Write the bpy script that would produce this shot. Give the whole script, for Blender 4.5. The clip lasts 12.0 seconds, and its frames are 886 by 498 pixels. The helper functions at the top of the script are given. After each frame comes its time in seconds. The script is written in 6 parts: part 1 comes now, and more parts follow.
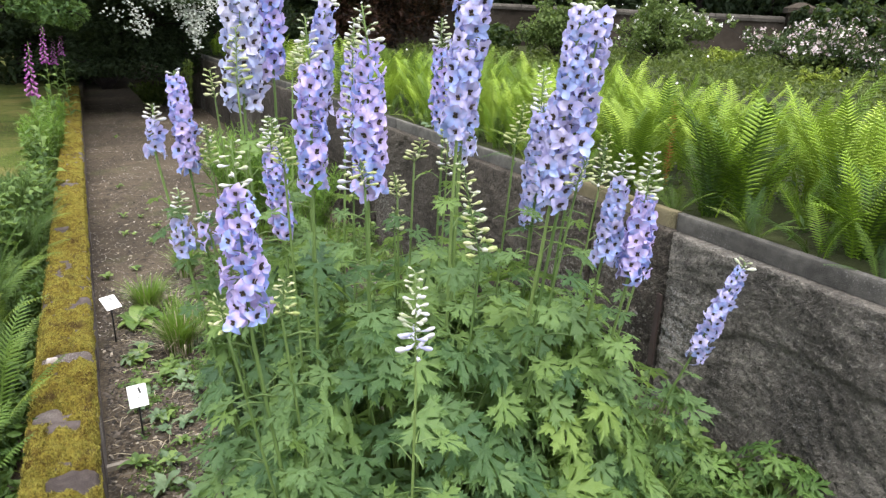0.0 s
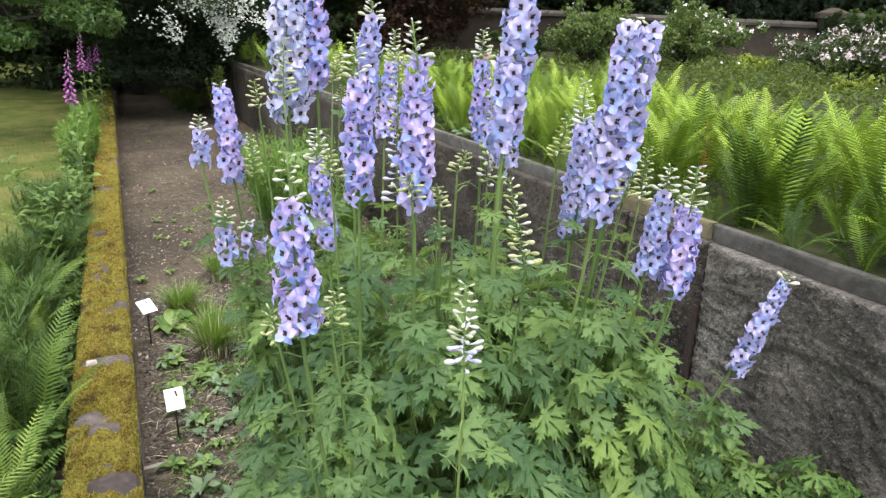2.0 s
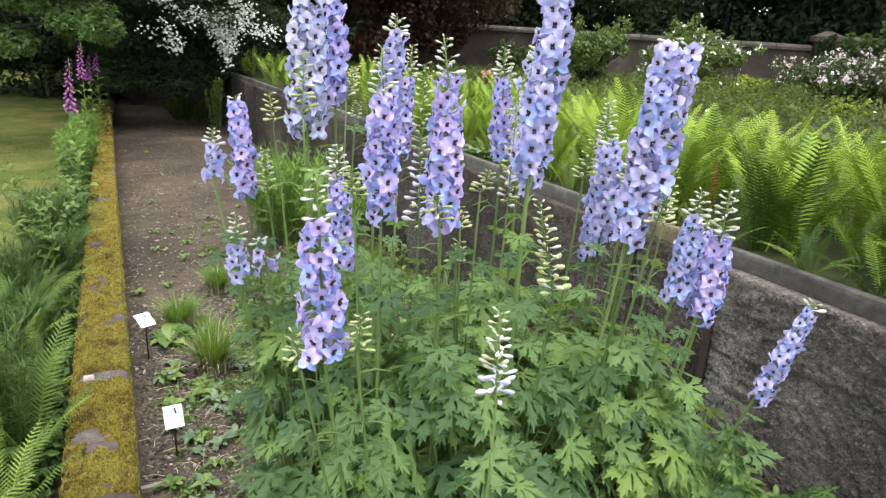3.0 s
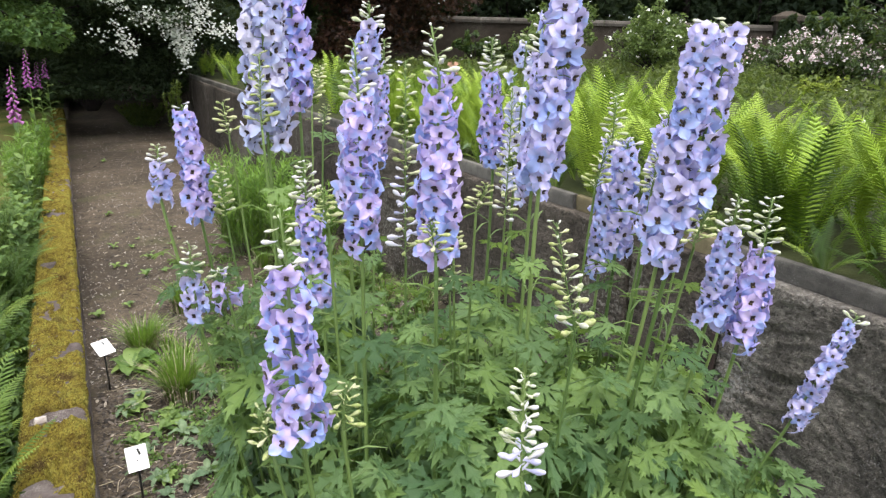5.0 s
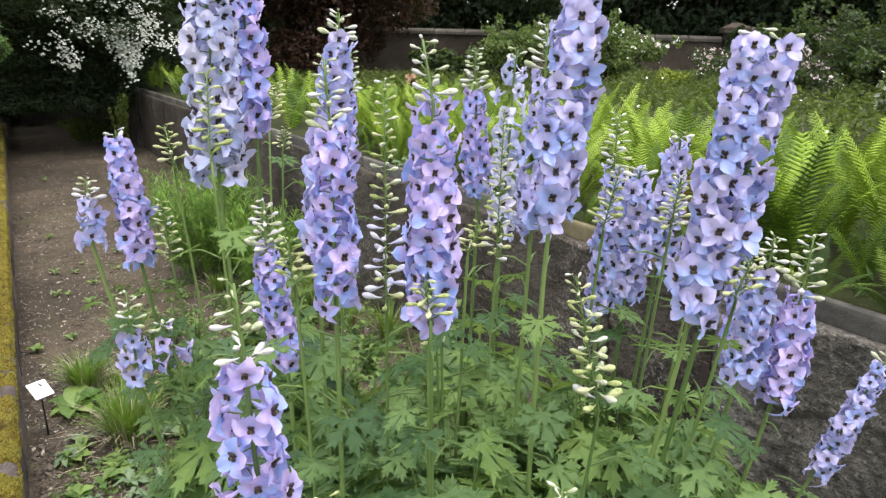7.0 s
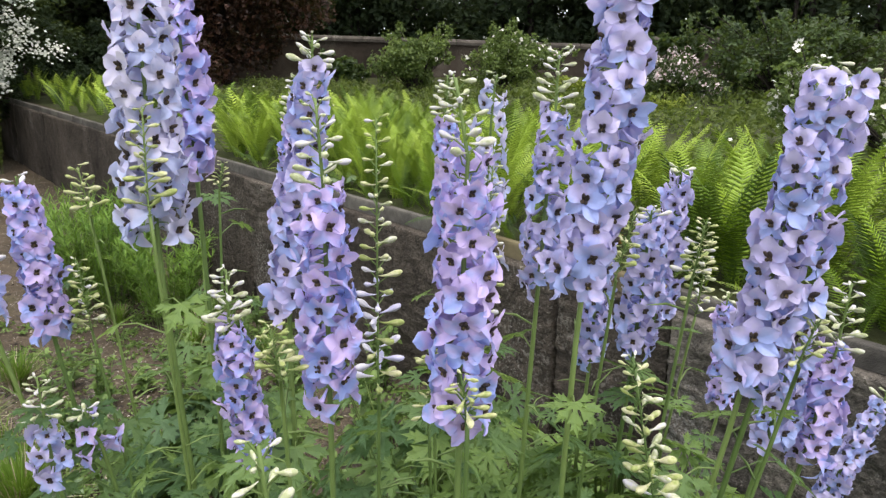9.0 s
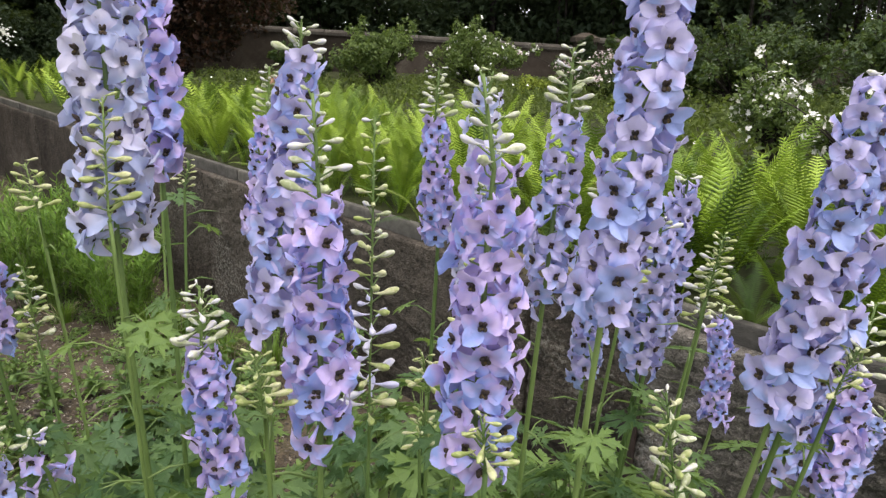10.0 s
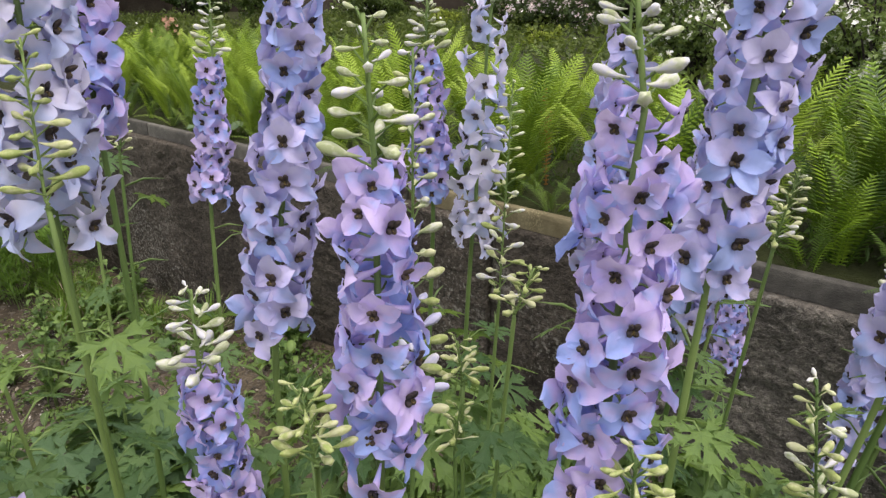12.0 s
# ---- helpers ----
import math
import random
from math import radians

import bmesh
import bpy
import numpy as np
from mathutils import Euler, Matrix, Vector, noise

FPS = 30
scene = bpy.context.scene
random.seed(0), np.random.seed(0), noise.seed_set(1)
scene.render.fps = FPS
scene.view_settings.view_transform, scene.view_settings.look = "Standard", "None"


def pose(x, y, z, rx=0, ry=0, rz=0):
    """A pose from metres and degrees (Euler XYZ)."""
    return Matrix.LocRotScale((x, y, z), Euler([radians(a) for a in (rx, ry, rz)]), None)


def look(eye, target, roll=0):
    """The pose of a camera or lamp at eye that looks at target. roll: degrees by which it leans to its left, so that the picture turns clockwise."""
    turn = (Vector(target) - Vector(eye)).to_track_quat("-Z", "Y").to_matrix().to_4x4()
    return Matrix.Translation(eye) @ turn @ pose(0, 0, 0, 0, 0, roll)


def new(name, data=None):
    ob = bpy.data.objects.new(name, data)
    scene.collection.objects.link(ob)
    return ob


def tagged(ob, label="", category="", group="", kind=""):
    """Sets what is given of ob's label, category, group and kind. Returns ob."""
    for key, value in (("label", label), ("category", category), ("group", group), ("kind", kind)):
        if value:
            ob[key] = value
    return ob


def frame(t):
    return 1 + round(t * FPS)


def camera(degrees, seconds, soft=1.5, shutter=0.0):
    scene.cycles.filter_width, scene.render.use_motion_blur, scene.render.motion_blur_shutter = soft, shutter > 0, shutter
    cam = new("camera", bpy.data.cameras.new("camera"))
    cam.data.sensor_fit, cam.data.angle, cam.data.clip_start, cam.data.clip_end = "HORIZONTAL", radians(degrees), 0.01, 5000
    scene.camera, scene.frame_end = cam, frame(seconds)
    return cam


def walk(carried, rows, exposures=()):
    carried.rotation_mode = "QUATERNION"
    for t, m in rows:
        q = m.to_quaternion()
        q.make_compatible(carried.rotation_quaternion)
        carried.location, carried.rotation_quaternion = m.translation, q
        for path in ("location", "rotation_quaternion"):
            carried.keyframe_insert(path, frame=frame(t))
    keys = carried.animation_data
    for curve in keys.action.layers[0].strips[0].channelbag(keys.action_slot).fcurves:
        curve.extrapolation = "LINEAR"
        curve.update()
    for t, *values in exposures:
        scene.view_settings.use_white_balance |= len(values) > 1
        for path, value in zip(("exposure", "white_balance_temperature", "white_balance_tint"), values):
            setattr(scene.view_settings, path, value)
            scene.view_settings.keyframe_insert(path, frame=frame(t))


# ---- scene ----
cam = camera(64.8, 12.0, 1.38)
PATH = [
    (0, (0.082, 0.065, 1.77), (0.906, 1.775, 1.141), 0.7),
    (0.5, (0.079, 0.066, 1.772), (0.896, 1.781, 1.145), 0.8),
    (1, (0.073, 0.064, 1.772), (0.9, 1.774, 1.147), 0.6),
    (1.5, (0.063, 0.067, 1.778), (0.86, 1.792, 1.154), 0.5),
    (2, (0.039, 0.076, 1.787), (0.804, 1.818, 1.171), 0.6),
    (2.5, (0.017, 0.095, 1.792), (0.811, 1.839, 1.221), 1.3),
    (3, (0.0, 0.146, 1.787), (0.787, 1.892, 1.211), 1.7),
    (3.2, (-0.006, 0.162, 1.786), (0.779, 1.909, 1.21), 1.3),
    (4.8, (0.053, 0.365, 1.779), (0.902, 2.076, 1.187), 0.6),
    (5, (0.066, 0.387, 1.783), (0.923, 2.093, 1.189), -0.3),
    (5.5, (0.089, 0.429, 1.801), (0.99, 2.141, 1.292), -0.3),
    (6, (0.118, 0.49, 1.8), (1.04, 2.189, 1.288), -1.4),
    (6.5, (0.12, 0.537, 1.794), (1.039, 2.237, 1.278), -2.2),
    (7, (0.12, 0.596, 1.786), (1.087, 2.253, 1.22), -0.4),
    (7.5, (0.127, 0.697, 1.799), (1.184, 2.311, 1.27), -0.8),
    (7.7, (0.13, 0.724, 1.804), (1.23, 2.309, 1.274), -0.1),
    (9.3, (0.106, 0.847, 1.815), (1.341, 2.32, 1.261), 0.6),
    (9.5, (0.11, 0.861, 1.815), (1.376, 2.307, 1.261), 1.6),
    (10, (0.128, 0.934, 1.81), (1.417, 2.357, 1.251), 1.5),
    (10.5, (0.145, 1.049, 1.805), (1.503, 2.379, 1.182), 0.2),
    (11, (0.154, 1.11, 1.798), (1.547, 2.386, 1.144), 0.6),
    (11.5, (0.15, 1.127, 1.797), (1.577, 2.365, 1.139), 0.3),
    (12, (0.154, 1.148, 1.786), (1.57, 2.363, 1.067), -0.3),
]
walk(cam, [(t, look(eye, target, roll)) for t, eye, target, roll in PATH],
     [(0.0, 1.72, 6520, 10.8), (3.0, 1.69, 6540, 11.0), (5.5, 1.61, 6600, 11.2), (7.5, 1.48, 6680, 11.6), (9.5, 1.27, 6850, 12.8), (12.0, 1.08, 6980, 13.6)])

# ---- light: an overcast summer day ----
world = bpy.data.worlds.new("overcast_sky")
scene.world = world
world.use_nodes = True
wn = world.node_tree.nodes
sky = wn.new("ShaderNodeTexSky")
sky.sky_type, sky.sun_disc = "NISHITA", False
sky.sun_elevation, sky.sun_rotation = radians(73), radians(190)
sky.dust_density, sky.air_density, sky.ozone_density = 4.0, 1.0, 0.6
haze = wn.new("ShaderNodeMix")
haze.data_type = "RGBA"
haze.inputs[0].default_value = 0.65
haze.inputs[7].default_value = (7.0, 7.2, 7.6, 1)
world.node_tree.links.new(sky.outputs[0], haze.inputs[6])
world.node_tree.links.new(haze.outputs[2], wn["Background"].inputs[0])
wn["Background"].inputs[1].default_value = 0.115
sun_data = bpy.data.lights.new("sun", "SUN")
sun_data.energy, sun_data.angle, sun_data.color = 1.25, radians(50), (1.0, 0.965, 0.91)
sun = new("sun", sun_data)
sun.matrix_world = look((-1, -6, 20), (0, 0, 0))


# ---- materials ----
def nodes_of(name):
    m = bpy.data.materials.new(name)
    m.use_nodes = True
    n, l = m.node_tree.nodes, m.node_tree.links
    return m, n, l, n["Principled BSDF"], n["Material Output"]


def ramp(n, l, fac, stops):
    r = n.new("ShaderNodeValToRGB")
    while len(r.color_ramp.elements) < len(stops):
        r.color_ramp.elements.new(0.5)
    for e, (p, c) in zip(r.color_ramp.elements, stops):
        e.position, e.color = p, (*c, 1)
    l.new(fac, r.inputs[0])
    return r.outputs[0]


def noise_of(n, l, scale, detail=4.0, vec=None, distort=0.0, rough=0.55):
    t = n.new("ShaderNodeTexNoise")
    t.inputs["Scale"].default_value, t.inputs["Detail"].default_value = scale, detail
    t.inputs["Distortion"].default_value, t.inputs["Roughness"].default_value = distort, rough
    if vec is not None:
        l.new(vec, t.inputs["Vector"])
    return t.outputs["Fac"]


def mixc(n, l, fac, a, b, mode="MIX"):
    m = n.new("ShaderNodeMix")
    m.data_type, m.blend_type = "RGBA", mode
    for sock, v in ((m.inputs[0], fac), (m.inputs[6], a), (m.inputs[7], b)):
        if isinstance(v, (int, float)):
            sock.default_value = v
        elif isinstance(v, tuple):
            sock.default_value = (*v, 1)
        else:
            l.new(v, sock)
    return m.outputs[2]


def math_of(n, l, op, a, b=0.0):
    m = n.new("ShaderNodeMath")
    m.operation = op
    for sock, v in zip(m.inputs, (a, b)):
        if isinstance(v, (int, float)):
            sock.default_value = v
        else:
            l.new(v, sock)
    return m.outputs[0]


def bump_of(n, l, height, strength, dist, bsdf):
    b = n.new("ShaderNodeBump")
    b.inputs["Strength"].default_value, b.inputs["Distance"].default_value = strength, dist
    l.new(height, b.inputs["Height"])
    l.new(b.outputs[0], bsdf.inputs["Normal"])
    return b.outputs[0]


def coords(n, l, spread=7.0):
    """Object coordinates, shifted by each object's own random number."""
    c, o = n.new("ShaderNodeTexCoord"), n.new("ShaderNodeObjectInfo")
    v = n.new("ShaderNodeVectorMath")
    v.operation = "ADD"
    s = math_of(n, l, "MULTIPLY", o.outputs["Random"], spread)
    l.new(c.outputs["Object"], v.inputs[0])
    l.new(s, v.inputs[1])
    return v.outputs[0], o.outputs["Random"]


def leaf_mat(name, dark, light, scale=30.0, rough=0.5, glow=0.3, island=False, vary=0.5, tip=None):
    """Thin green tissue that lets some light through; dark and light are its two tones."""
    m, n, l, b, out = nodes_of(name)
    vec, rnd = coords(n, l)
    if island:
        g = n.new("ShaderNodeNewGeometry")
        rnd = g.outputs["Random Per Island"]
    fine = noise_of(n, l, scale, 4, vec)
    broad = noise_of(n, l, scale * 0.15, 2, vec)
    f = math_of(n, l, "ADD", math_of(n, l, "MULTIPLY", fine, 0.5), math_of(n, l, "MULTIPLY", broad, 0.3))
    f = math_of(n, l, "ADD", f, math_of(n, l, "MULTIPLY", math_of(n, l, "SUBTRACT", rnd, 0.4), vary))
    col = ramp(n, l, f, [(0.15, dark), (0.75, light)] if tip is None else [(0.12, dark), (0.6, light), (0.98, tip)])
    l.new(col, b.inputs["Base Color"])
    b.inputs["Roughness"].default_value = rough
    b.inputs["Specular IOR Level"].default_value = 0.35
    nrm = bump_of(n, l, fine, 0.35, 0.004, b)
    t = n.new("ShaderNodeBsdfTranslucent")
    l.new(mixc(n, l, 0.5, col, (0.30, 0.42, 0.06), "MIX"), t.inputs["Color"])
    l.new(nrm, t.inputs["Normal"])
    mix = n.new("ShaderNodeMixShader")
    mix.inputs[0].default_value = glow
    l.new(b.outputs[0], mix.inputs[1])
    l.new(t.outputs[0], mix.inputs[2])
    l.new(mix.outputs[0], out.inputs["Surface"])
    return m


def petal_mat(name, tones, glow=0.25, scale=48.0, spread=0.35, island=False, rise=0.0):
    """Soft flower tissue that drifts between the given tones from petal to petal."""
    m, n, l, b, out = nodes_of(name)
    vec, rnd = coords(n, l)
    if island:
        g = n.new("ShaderNodeNewGeometry")
        rnd = g.outputs["Random Per Island"]
    f = math_of(n, l, "ADD", math_of(n, l, "SUBTRACT", math_of(n, l, "MULTIPLY", noise_of(n, l, scale, 2, vec), 1.3), 0.15),
                math_of(n, l, "MULTIPLY", math_of(n, l, "SUBTRACT", rnd, 0.5), spread))
    if rise:
        c, sp = n.new("ShaderNodeTexCoord"), n.new("ShaderNodeSeparateXYZ")
        l.new(c.outputs["Object"], sp.inputs[0])
        f = math_of(n, l, "ADD", f, math_of(n, l, "MULTIPLY", sp.outputs[1], rise))
    stops = [(0.28 + 0.44 * i / (len(tones) - 1), c) for i, c in enumerate(tones)]
    col = ramp(n, l, f, stops)
    vein = noise_of(n, l, scale * 8, 2, vec)
    col = mixc(n, l, math_of(n, l, "MULTIPLY", vein, 0.12), col, tuple(c * 0.7 for c in tones[0]))
    l.new(col, b.inputs["Base Color"])
    b.inputs["Roughness"].default_value = 0.6
    b.inputs["Specular IOR Level"].default_value = 0.25
    b.inputs["Sheen Weight"].default_value = 0.15
    nrm = bump_of(n, l, vein, 0.3, 0.001, b)
    t = n.new("ShaderNodeBsdfTranslucent")
    l.new(col, t.inputs["Color"])
    mix = n.new("ShaderNodeMixShader")
    mix.inputs[0].default_value = glow
    l.new(b.outputs[0], mix.inputs[1])
    l.new(t.outputs[0], mix.inputs[2])
    l.new(mix.outputs[0], out.inputs["Surface"])
    return m


def stone_mat(name, dark, mid, light, scale=6.0, lichen=(0.4, 0.4, 0.36), lichen_at=0.68, bump=0.6, furrow=0.0, moss=None, dark_spot=None):
    m, n, l, b, out = nodes_of(name)
    vec, rnd = coords(n, l)
    broad = noise_of(n, l, scale * 0.35, 3, vec, 0.5)
    mid_n = noise_of(n, l, scale * 2.2, 6, vec, 0.3, 0.65)
    grain = noise_of(n, l, scale * 30, 3, vec)
    f = math_of(n, l, "ADD", math_of(n, l, "MULTIPLY", broad, 0.5), math_of(n, l, "MULTIPLY", mid_n, 0.5))
    f = math_of(n, l, "ADD", f, math_of(n, l, "MULTIPLY", math_of(n, l, "SUBTRACT", rnd, 0.5), 0.1))
    col = ramp(n, l, f, [(0.36, dark), (0.5, mid), (0.66, light)])
    col = mixc(n, l, math_of(n, l, "MULTIPLY", grain, 0.35), col, tuple(c * 0.45 for c in dark))
    colony = ramp(n, l, noise_of(n, l, scale * 0.55, 4, vec, 0.4), [(0.50, (0.04, 0.04, 0.04)), (0.64, (1, 1, 1))])
    spots = ramp(n, l, math_of(n, l, "MULTIPLY", noise_of(n, l, scale * 22, 4, vec), math_of(n, l, "ADD", broad, 0.55)),
                 [(lichen_at - 0.10, (0, 0, 0)), (lichen_at - 0.01, (0.9, 0.9, 0.9))])
    spots = math_of(n, l, "MULTIPLY", spots, colony)
    col = mixc(n, l, spots, col, lichen)
    if moss:
        patch = ramp(n, l, noise_of(n, l, scale * 0.7, 5, vec, 0.8), [(0.52, (0, 0, 0)), (0.62, (0.85, 0.85, 0.85))])
        col = mixc(n, l, patch, col, moss)
    l.new(col, b.inputs["Base Color"])
    b.inputs["Roughness"].default_value = 0.9
    b.inputs["Specular IOR Level"].default_value = 0.25
    h = math_of(n, l, "ADD", math_of(n, l, "MULTIPLY", mid_n, 1.0), math_of(n, l, "MULTIPLY", grain, 0.35))
    if furrow:
        sp = n.new("ShaderNodeSeparateXYZ")
        l.new(vec, sp.inputs[0])
        across = math_of(n, l, "MULTIPLY", math_of(n, l, "ADD", sp.outputs[2], math_of(n, l, "MULTIPLY", sp.outputs[1], 0.10)), 60.0)
        along = math_of(n, l, "MULTIPLY", sp.outputs[1], 26.0)
        cb = n.new("ShaderNodeCombineXYZ")
        l.new(across, cb.inputs[0])
        l.new(along, cb.inputs[1])
        stroke = noise_of(n, l, 1.0, 4, cb.outputs[0], 0.9)
        # stroke relief shaded in colour: grooves darker, ridges lighter
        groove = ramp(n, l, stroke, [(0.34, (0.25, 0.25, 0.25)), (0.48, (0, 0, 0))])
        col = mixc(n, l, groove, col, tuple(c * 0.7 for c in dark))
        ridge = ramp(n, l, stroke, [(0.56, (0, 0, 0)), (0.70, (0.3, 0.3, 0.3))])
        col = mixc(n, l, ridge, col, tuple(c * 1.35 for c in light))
        l.new(col, b.inputs["Base Color"])
        h = math_of(n, l, "ADD", h, math_of(n, l, "MULTIPLY", stroke, furrow))
        peck = noise_of(n, l, scale * 16, 4, vec, 0.2, 0.7)
        # pecked relief shaded in colour too: low points dark, high points pale
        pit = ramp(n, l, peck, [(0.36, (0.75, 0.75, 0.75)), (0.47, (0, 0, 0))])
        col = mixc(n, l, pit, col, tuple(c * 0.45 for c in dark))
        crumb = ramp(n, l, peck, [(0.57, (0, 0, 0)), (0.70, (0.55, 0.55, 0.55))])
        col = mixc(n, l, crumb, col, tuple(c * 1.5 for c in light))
        l.new(col, b.inputs["Base Color"])
        h = math_of(n, l, "ADD", h, math_of(n, l, "MULTIPLY", peck, 1.1))
    if dark_spot:
        # darkens the stone within a ragged radius and adds pale flecks
        at, reach = dark_spot
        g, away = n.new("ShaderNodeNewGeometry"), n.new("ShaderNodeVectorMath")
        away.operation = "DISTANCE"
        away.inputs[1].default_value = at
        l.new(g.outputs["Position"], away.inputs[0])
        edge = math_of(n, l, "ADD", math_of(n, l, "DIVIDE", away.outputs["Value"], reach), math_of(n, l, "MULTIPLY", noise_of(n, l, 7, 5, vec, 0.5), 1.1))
        dark_area = ramp(n, l, edge, [(0.72, (0.5, 0.5, 0.5)), (1.0, (0, 0, 0))])
        col = mixc(n, l, dark_area, col, (0.016, 0.015, 0.014))
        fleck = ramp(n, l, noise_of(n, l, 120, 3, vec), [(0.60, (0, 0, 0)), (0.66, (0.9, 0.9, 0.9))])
        col = mixc(n, l, math_of(n, l, "MULTIPLY", dark_area, fleck), col, (0.30, 0.30, 0.29))
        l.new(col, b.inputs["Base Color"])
    bump_of(n, l, h, bump, 0.02, b)
    return m


def plain_mat(name, a, c, scale=40.0, rough=0.7, bump=0.2, metal=0.0, island=False):
    m, n, l, b, out = nodes_of(name)
    vec, rnd = coords(n, l)
    if island:
        g = n.new("ShaderNodeNewGeometry")
        rnd = g.outputs["Random Per Island"]
    f = noise_of(n, l, scale, 5, vec)
    f2 = math_of(n, l, "ADD", f, math_of(n, l, "MULTIPLY", math_of(n, l, "SUBTRACT", rnd, 0.5), 0.8 if island else 0.3))
    l.new(ramp(n, l, f2, [(0.3, a), (0.7, c)]), b.inputs["Base Color"])
    b.inputs["Roughness"].default_value, b.inputs["Metallic"].default_value = rough, metal
    bump_of(n, l, f, bump, 0.005, b)
    return m


def ground_mat():
    """Bare gritty soil in the bed, rough grass on the lawn and terrace."""
    m, n, l, b, out = nodes_of("soil_and_grass")
    g = n.new("ShaderNodeNewGeometry")
    sx = n.new("ShaderNodeSeparateXYZ")
    l.new(g.outputs["Position"], sx.inputs[0])
    pos = g.outputs["Position"]
    broad, mid_n, fine = noise_of(n, l, 0.9, 4, pos, 0.6), noise_of(n, l, 9, 6, pos, 0.3, 0.65), noise_of(n, l, 90, 4, pos)
    f = math_of(n, l, "ADD", math_of(n, l, "MULTIPLY", broad, 0.55), math_of(n, l, "MULTIPLY", mid_n, 0.45))
    soil = ramp(n, l, f, [(0.36, (0.036, 0.029, 0.020)), (0.5, (0.084, 0.066, 0.045)), (0.64, (0.155, 0.125, 0.087))])
    soil = mixc(n, l, ramp(n, l, fine, [(0.42, (0.75, 0.75, 0.75)), (0.6, (0.05, 0.05, 0.05))]), soil, (0.042, 0.034, 0.026))
    grit = ramp(n, l, noise_of(n, l, 160, 2, pos), [(0.68, (0, 0, 0)), (0.74, (0.6, 0.6, 0.6))])
    soil = mixc(n, l, grit, soil, (0.36, 0.31, 0.27))
    algae = ramp(n, l, noise_of(n, l, 1.7, 5, pos, 0.8), [(0.56, (0, 0, 0)), (0.72, (0.45, 0.45, 0.45))])
    soil = mixc(n, l, algae, soil, (0.075, 0.085, 0.03))
    grass = ramp(n, l, f, [(0.35, (0.042, 0.066, 0.011)), (0.5, (0.085, 0.115, 0.020)), (0.66, (0.14, 0.142, 0.040))])
    grass = mixc(n, l, ramp(n, l, noise_of(n, l, 45, 5, pos, 0.4), [(0.40, (0.55, 0.55, 0.55)), (0.62, (0, 0, 0))]), grass, (0.026, 0.044, 0.008))
    dry = ramp(n, l, noise_of(n, l, 1.5, 4, pos, 0.7), [(0.48, (0, 0, 0)), (0.66, (0.65, 0.65, 0.65))])
    grass = mixc(n, l, dry, grass, (0.175, 0.150, 0.052))
    inside = math_of(n, l, "MULTIPLY", math_of(n, l, "GREATER_THAN", sx.outputs[0], -0.42), math_of(n, l, "LESS_THAN", sx.outputs[0], 2.12))
    loam = ramp(n, l, f, [(0.35, (0.018, 0.022, 0.008)), (0.65, (0.045, 0.055, 0.018))])
    grass = mixc(n, l, math_of(n, l, "GREATER_THAN", sx.outputs[0], 2.0), grass, loam)
    l.new(mixc(n, l, inside, grass, soil), b.inputs["Base Color"])
    b.inputs["Roughness"].default_value = 0.95
    b.inputs["Specular IOR Level"].default_value = 0.2
    h = math_of(n, l, "ADD", math_of(n, l, "MULTIPLY", mid_n, 1.0), math_of(n, l, "MULTIPLY", fine, 0.5))
    bump_of(n, l, h, 0.9, 0.02, b)
    return m


M_GROUND = ground_mat()
M_SEPAL = petal_mat("lavender_blue_sepal", [(0.365, 0.450, 0.800), (0.455, 0.480, 0.792), (0.530, 0.485, 0.782), (0.600, 0.555, 0.800)], scale=34, rise=6.5)
M_SEPAL_PALE = petal_mat("pale_lavender_sepal", [(0.470, 0.525, 0.780), (0.548, 0.562, 0.780), (0.612, 0.588, 0.776), (0.668, 0.645, 0.795)], scale=34, rise=6.0)
M_SEPAL_LILAC = petal_mat("lilac_sepal", [(0.335, 0.428, 0.830), (0.450, 0.450, 0.818), (0.565, 0.452, 0.795), (0.635, 0.520, 0.812)], scale=34, rise=4.5)
M_BEARD = plain_mat("tawny_flower_beard", (0.10, 0.065, 0.02), (0.30, 0.22, 0.07), 300, 0.9)
M_BEE = plain_mat("dark_flower_eye", (0.012, 0.009, 0.013), (0.06, 0.04, 0.03), 300, 0.8)
M_BUD = petal_mat("creamy_green_bud", [(0.40, 0.45, 0.25), (0.56, 0.59, 0.42), (0.68, 0.68, 0.60), (0.63, 0.62, 0.70)], 0.2, 110, 0.5)
M_BUD_LILAC = petal_mat("lilac_white_bud", [(0.52, 0.52, 0.74), (0.66, 0.65, 0.78), (0.76, 0.75, 0.80)], 0.2, 70, 0.6)
M_COPE_TAN = stone_mat("tan_lichened_coping", (0.07, 0.060, 0.036), (0.125, 0.105, 0.058), (0.19, 0.162, 0.095), 7.0, (0.26, 0.23, 0.13), 0.70, 0.5)
M_BUD_GREEN = petal_mat("yellow_green_bud", [(0.31, 0.38, 0.12), (0.48, 0.52, 0.24), (0.62, 0.62, 0.40)], 0.2, 110, 0.5)
M_STEM = leaf_mat("flower_stem", (0.075, 0.135, 0.036), (0.18, 0.26, 0.080), 20, 0.55, 0.1)
M_DLEAF = leaf_mat("delphinium_leaf", (0.049, 0.110, 0.044), (0.136, 0.228, 0.084), 60, 0.55, 0.44, vary=0.75, tip=(0.20, 0.31, 0.07))
M_FERN = leaf_mat("fern_green", (0.018, 0.047, 0.003), (0.092, 0.174, 0.008), 14, 0.45, 0.10, vary=0.9, tip=(0.225, 0.35, 0.025))
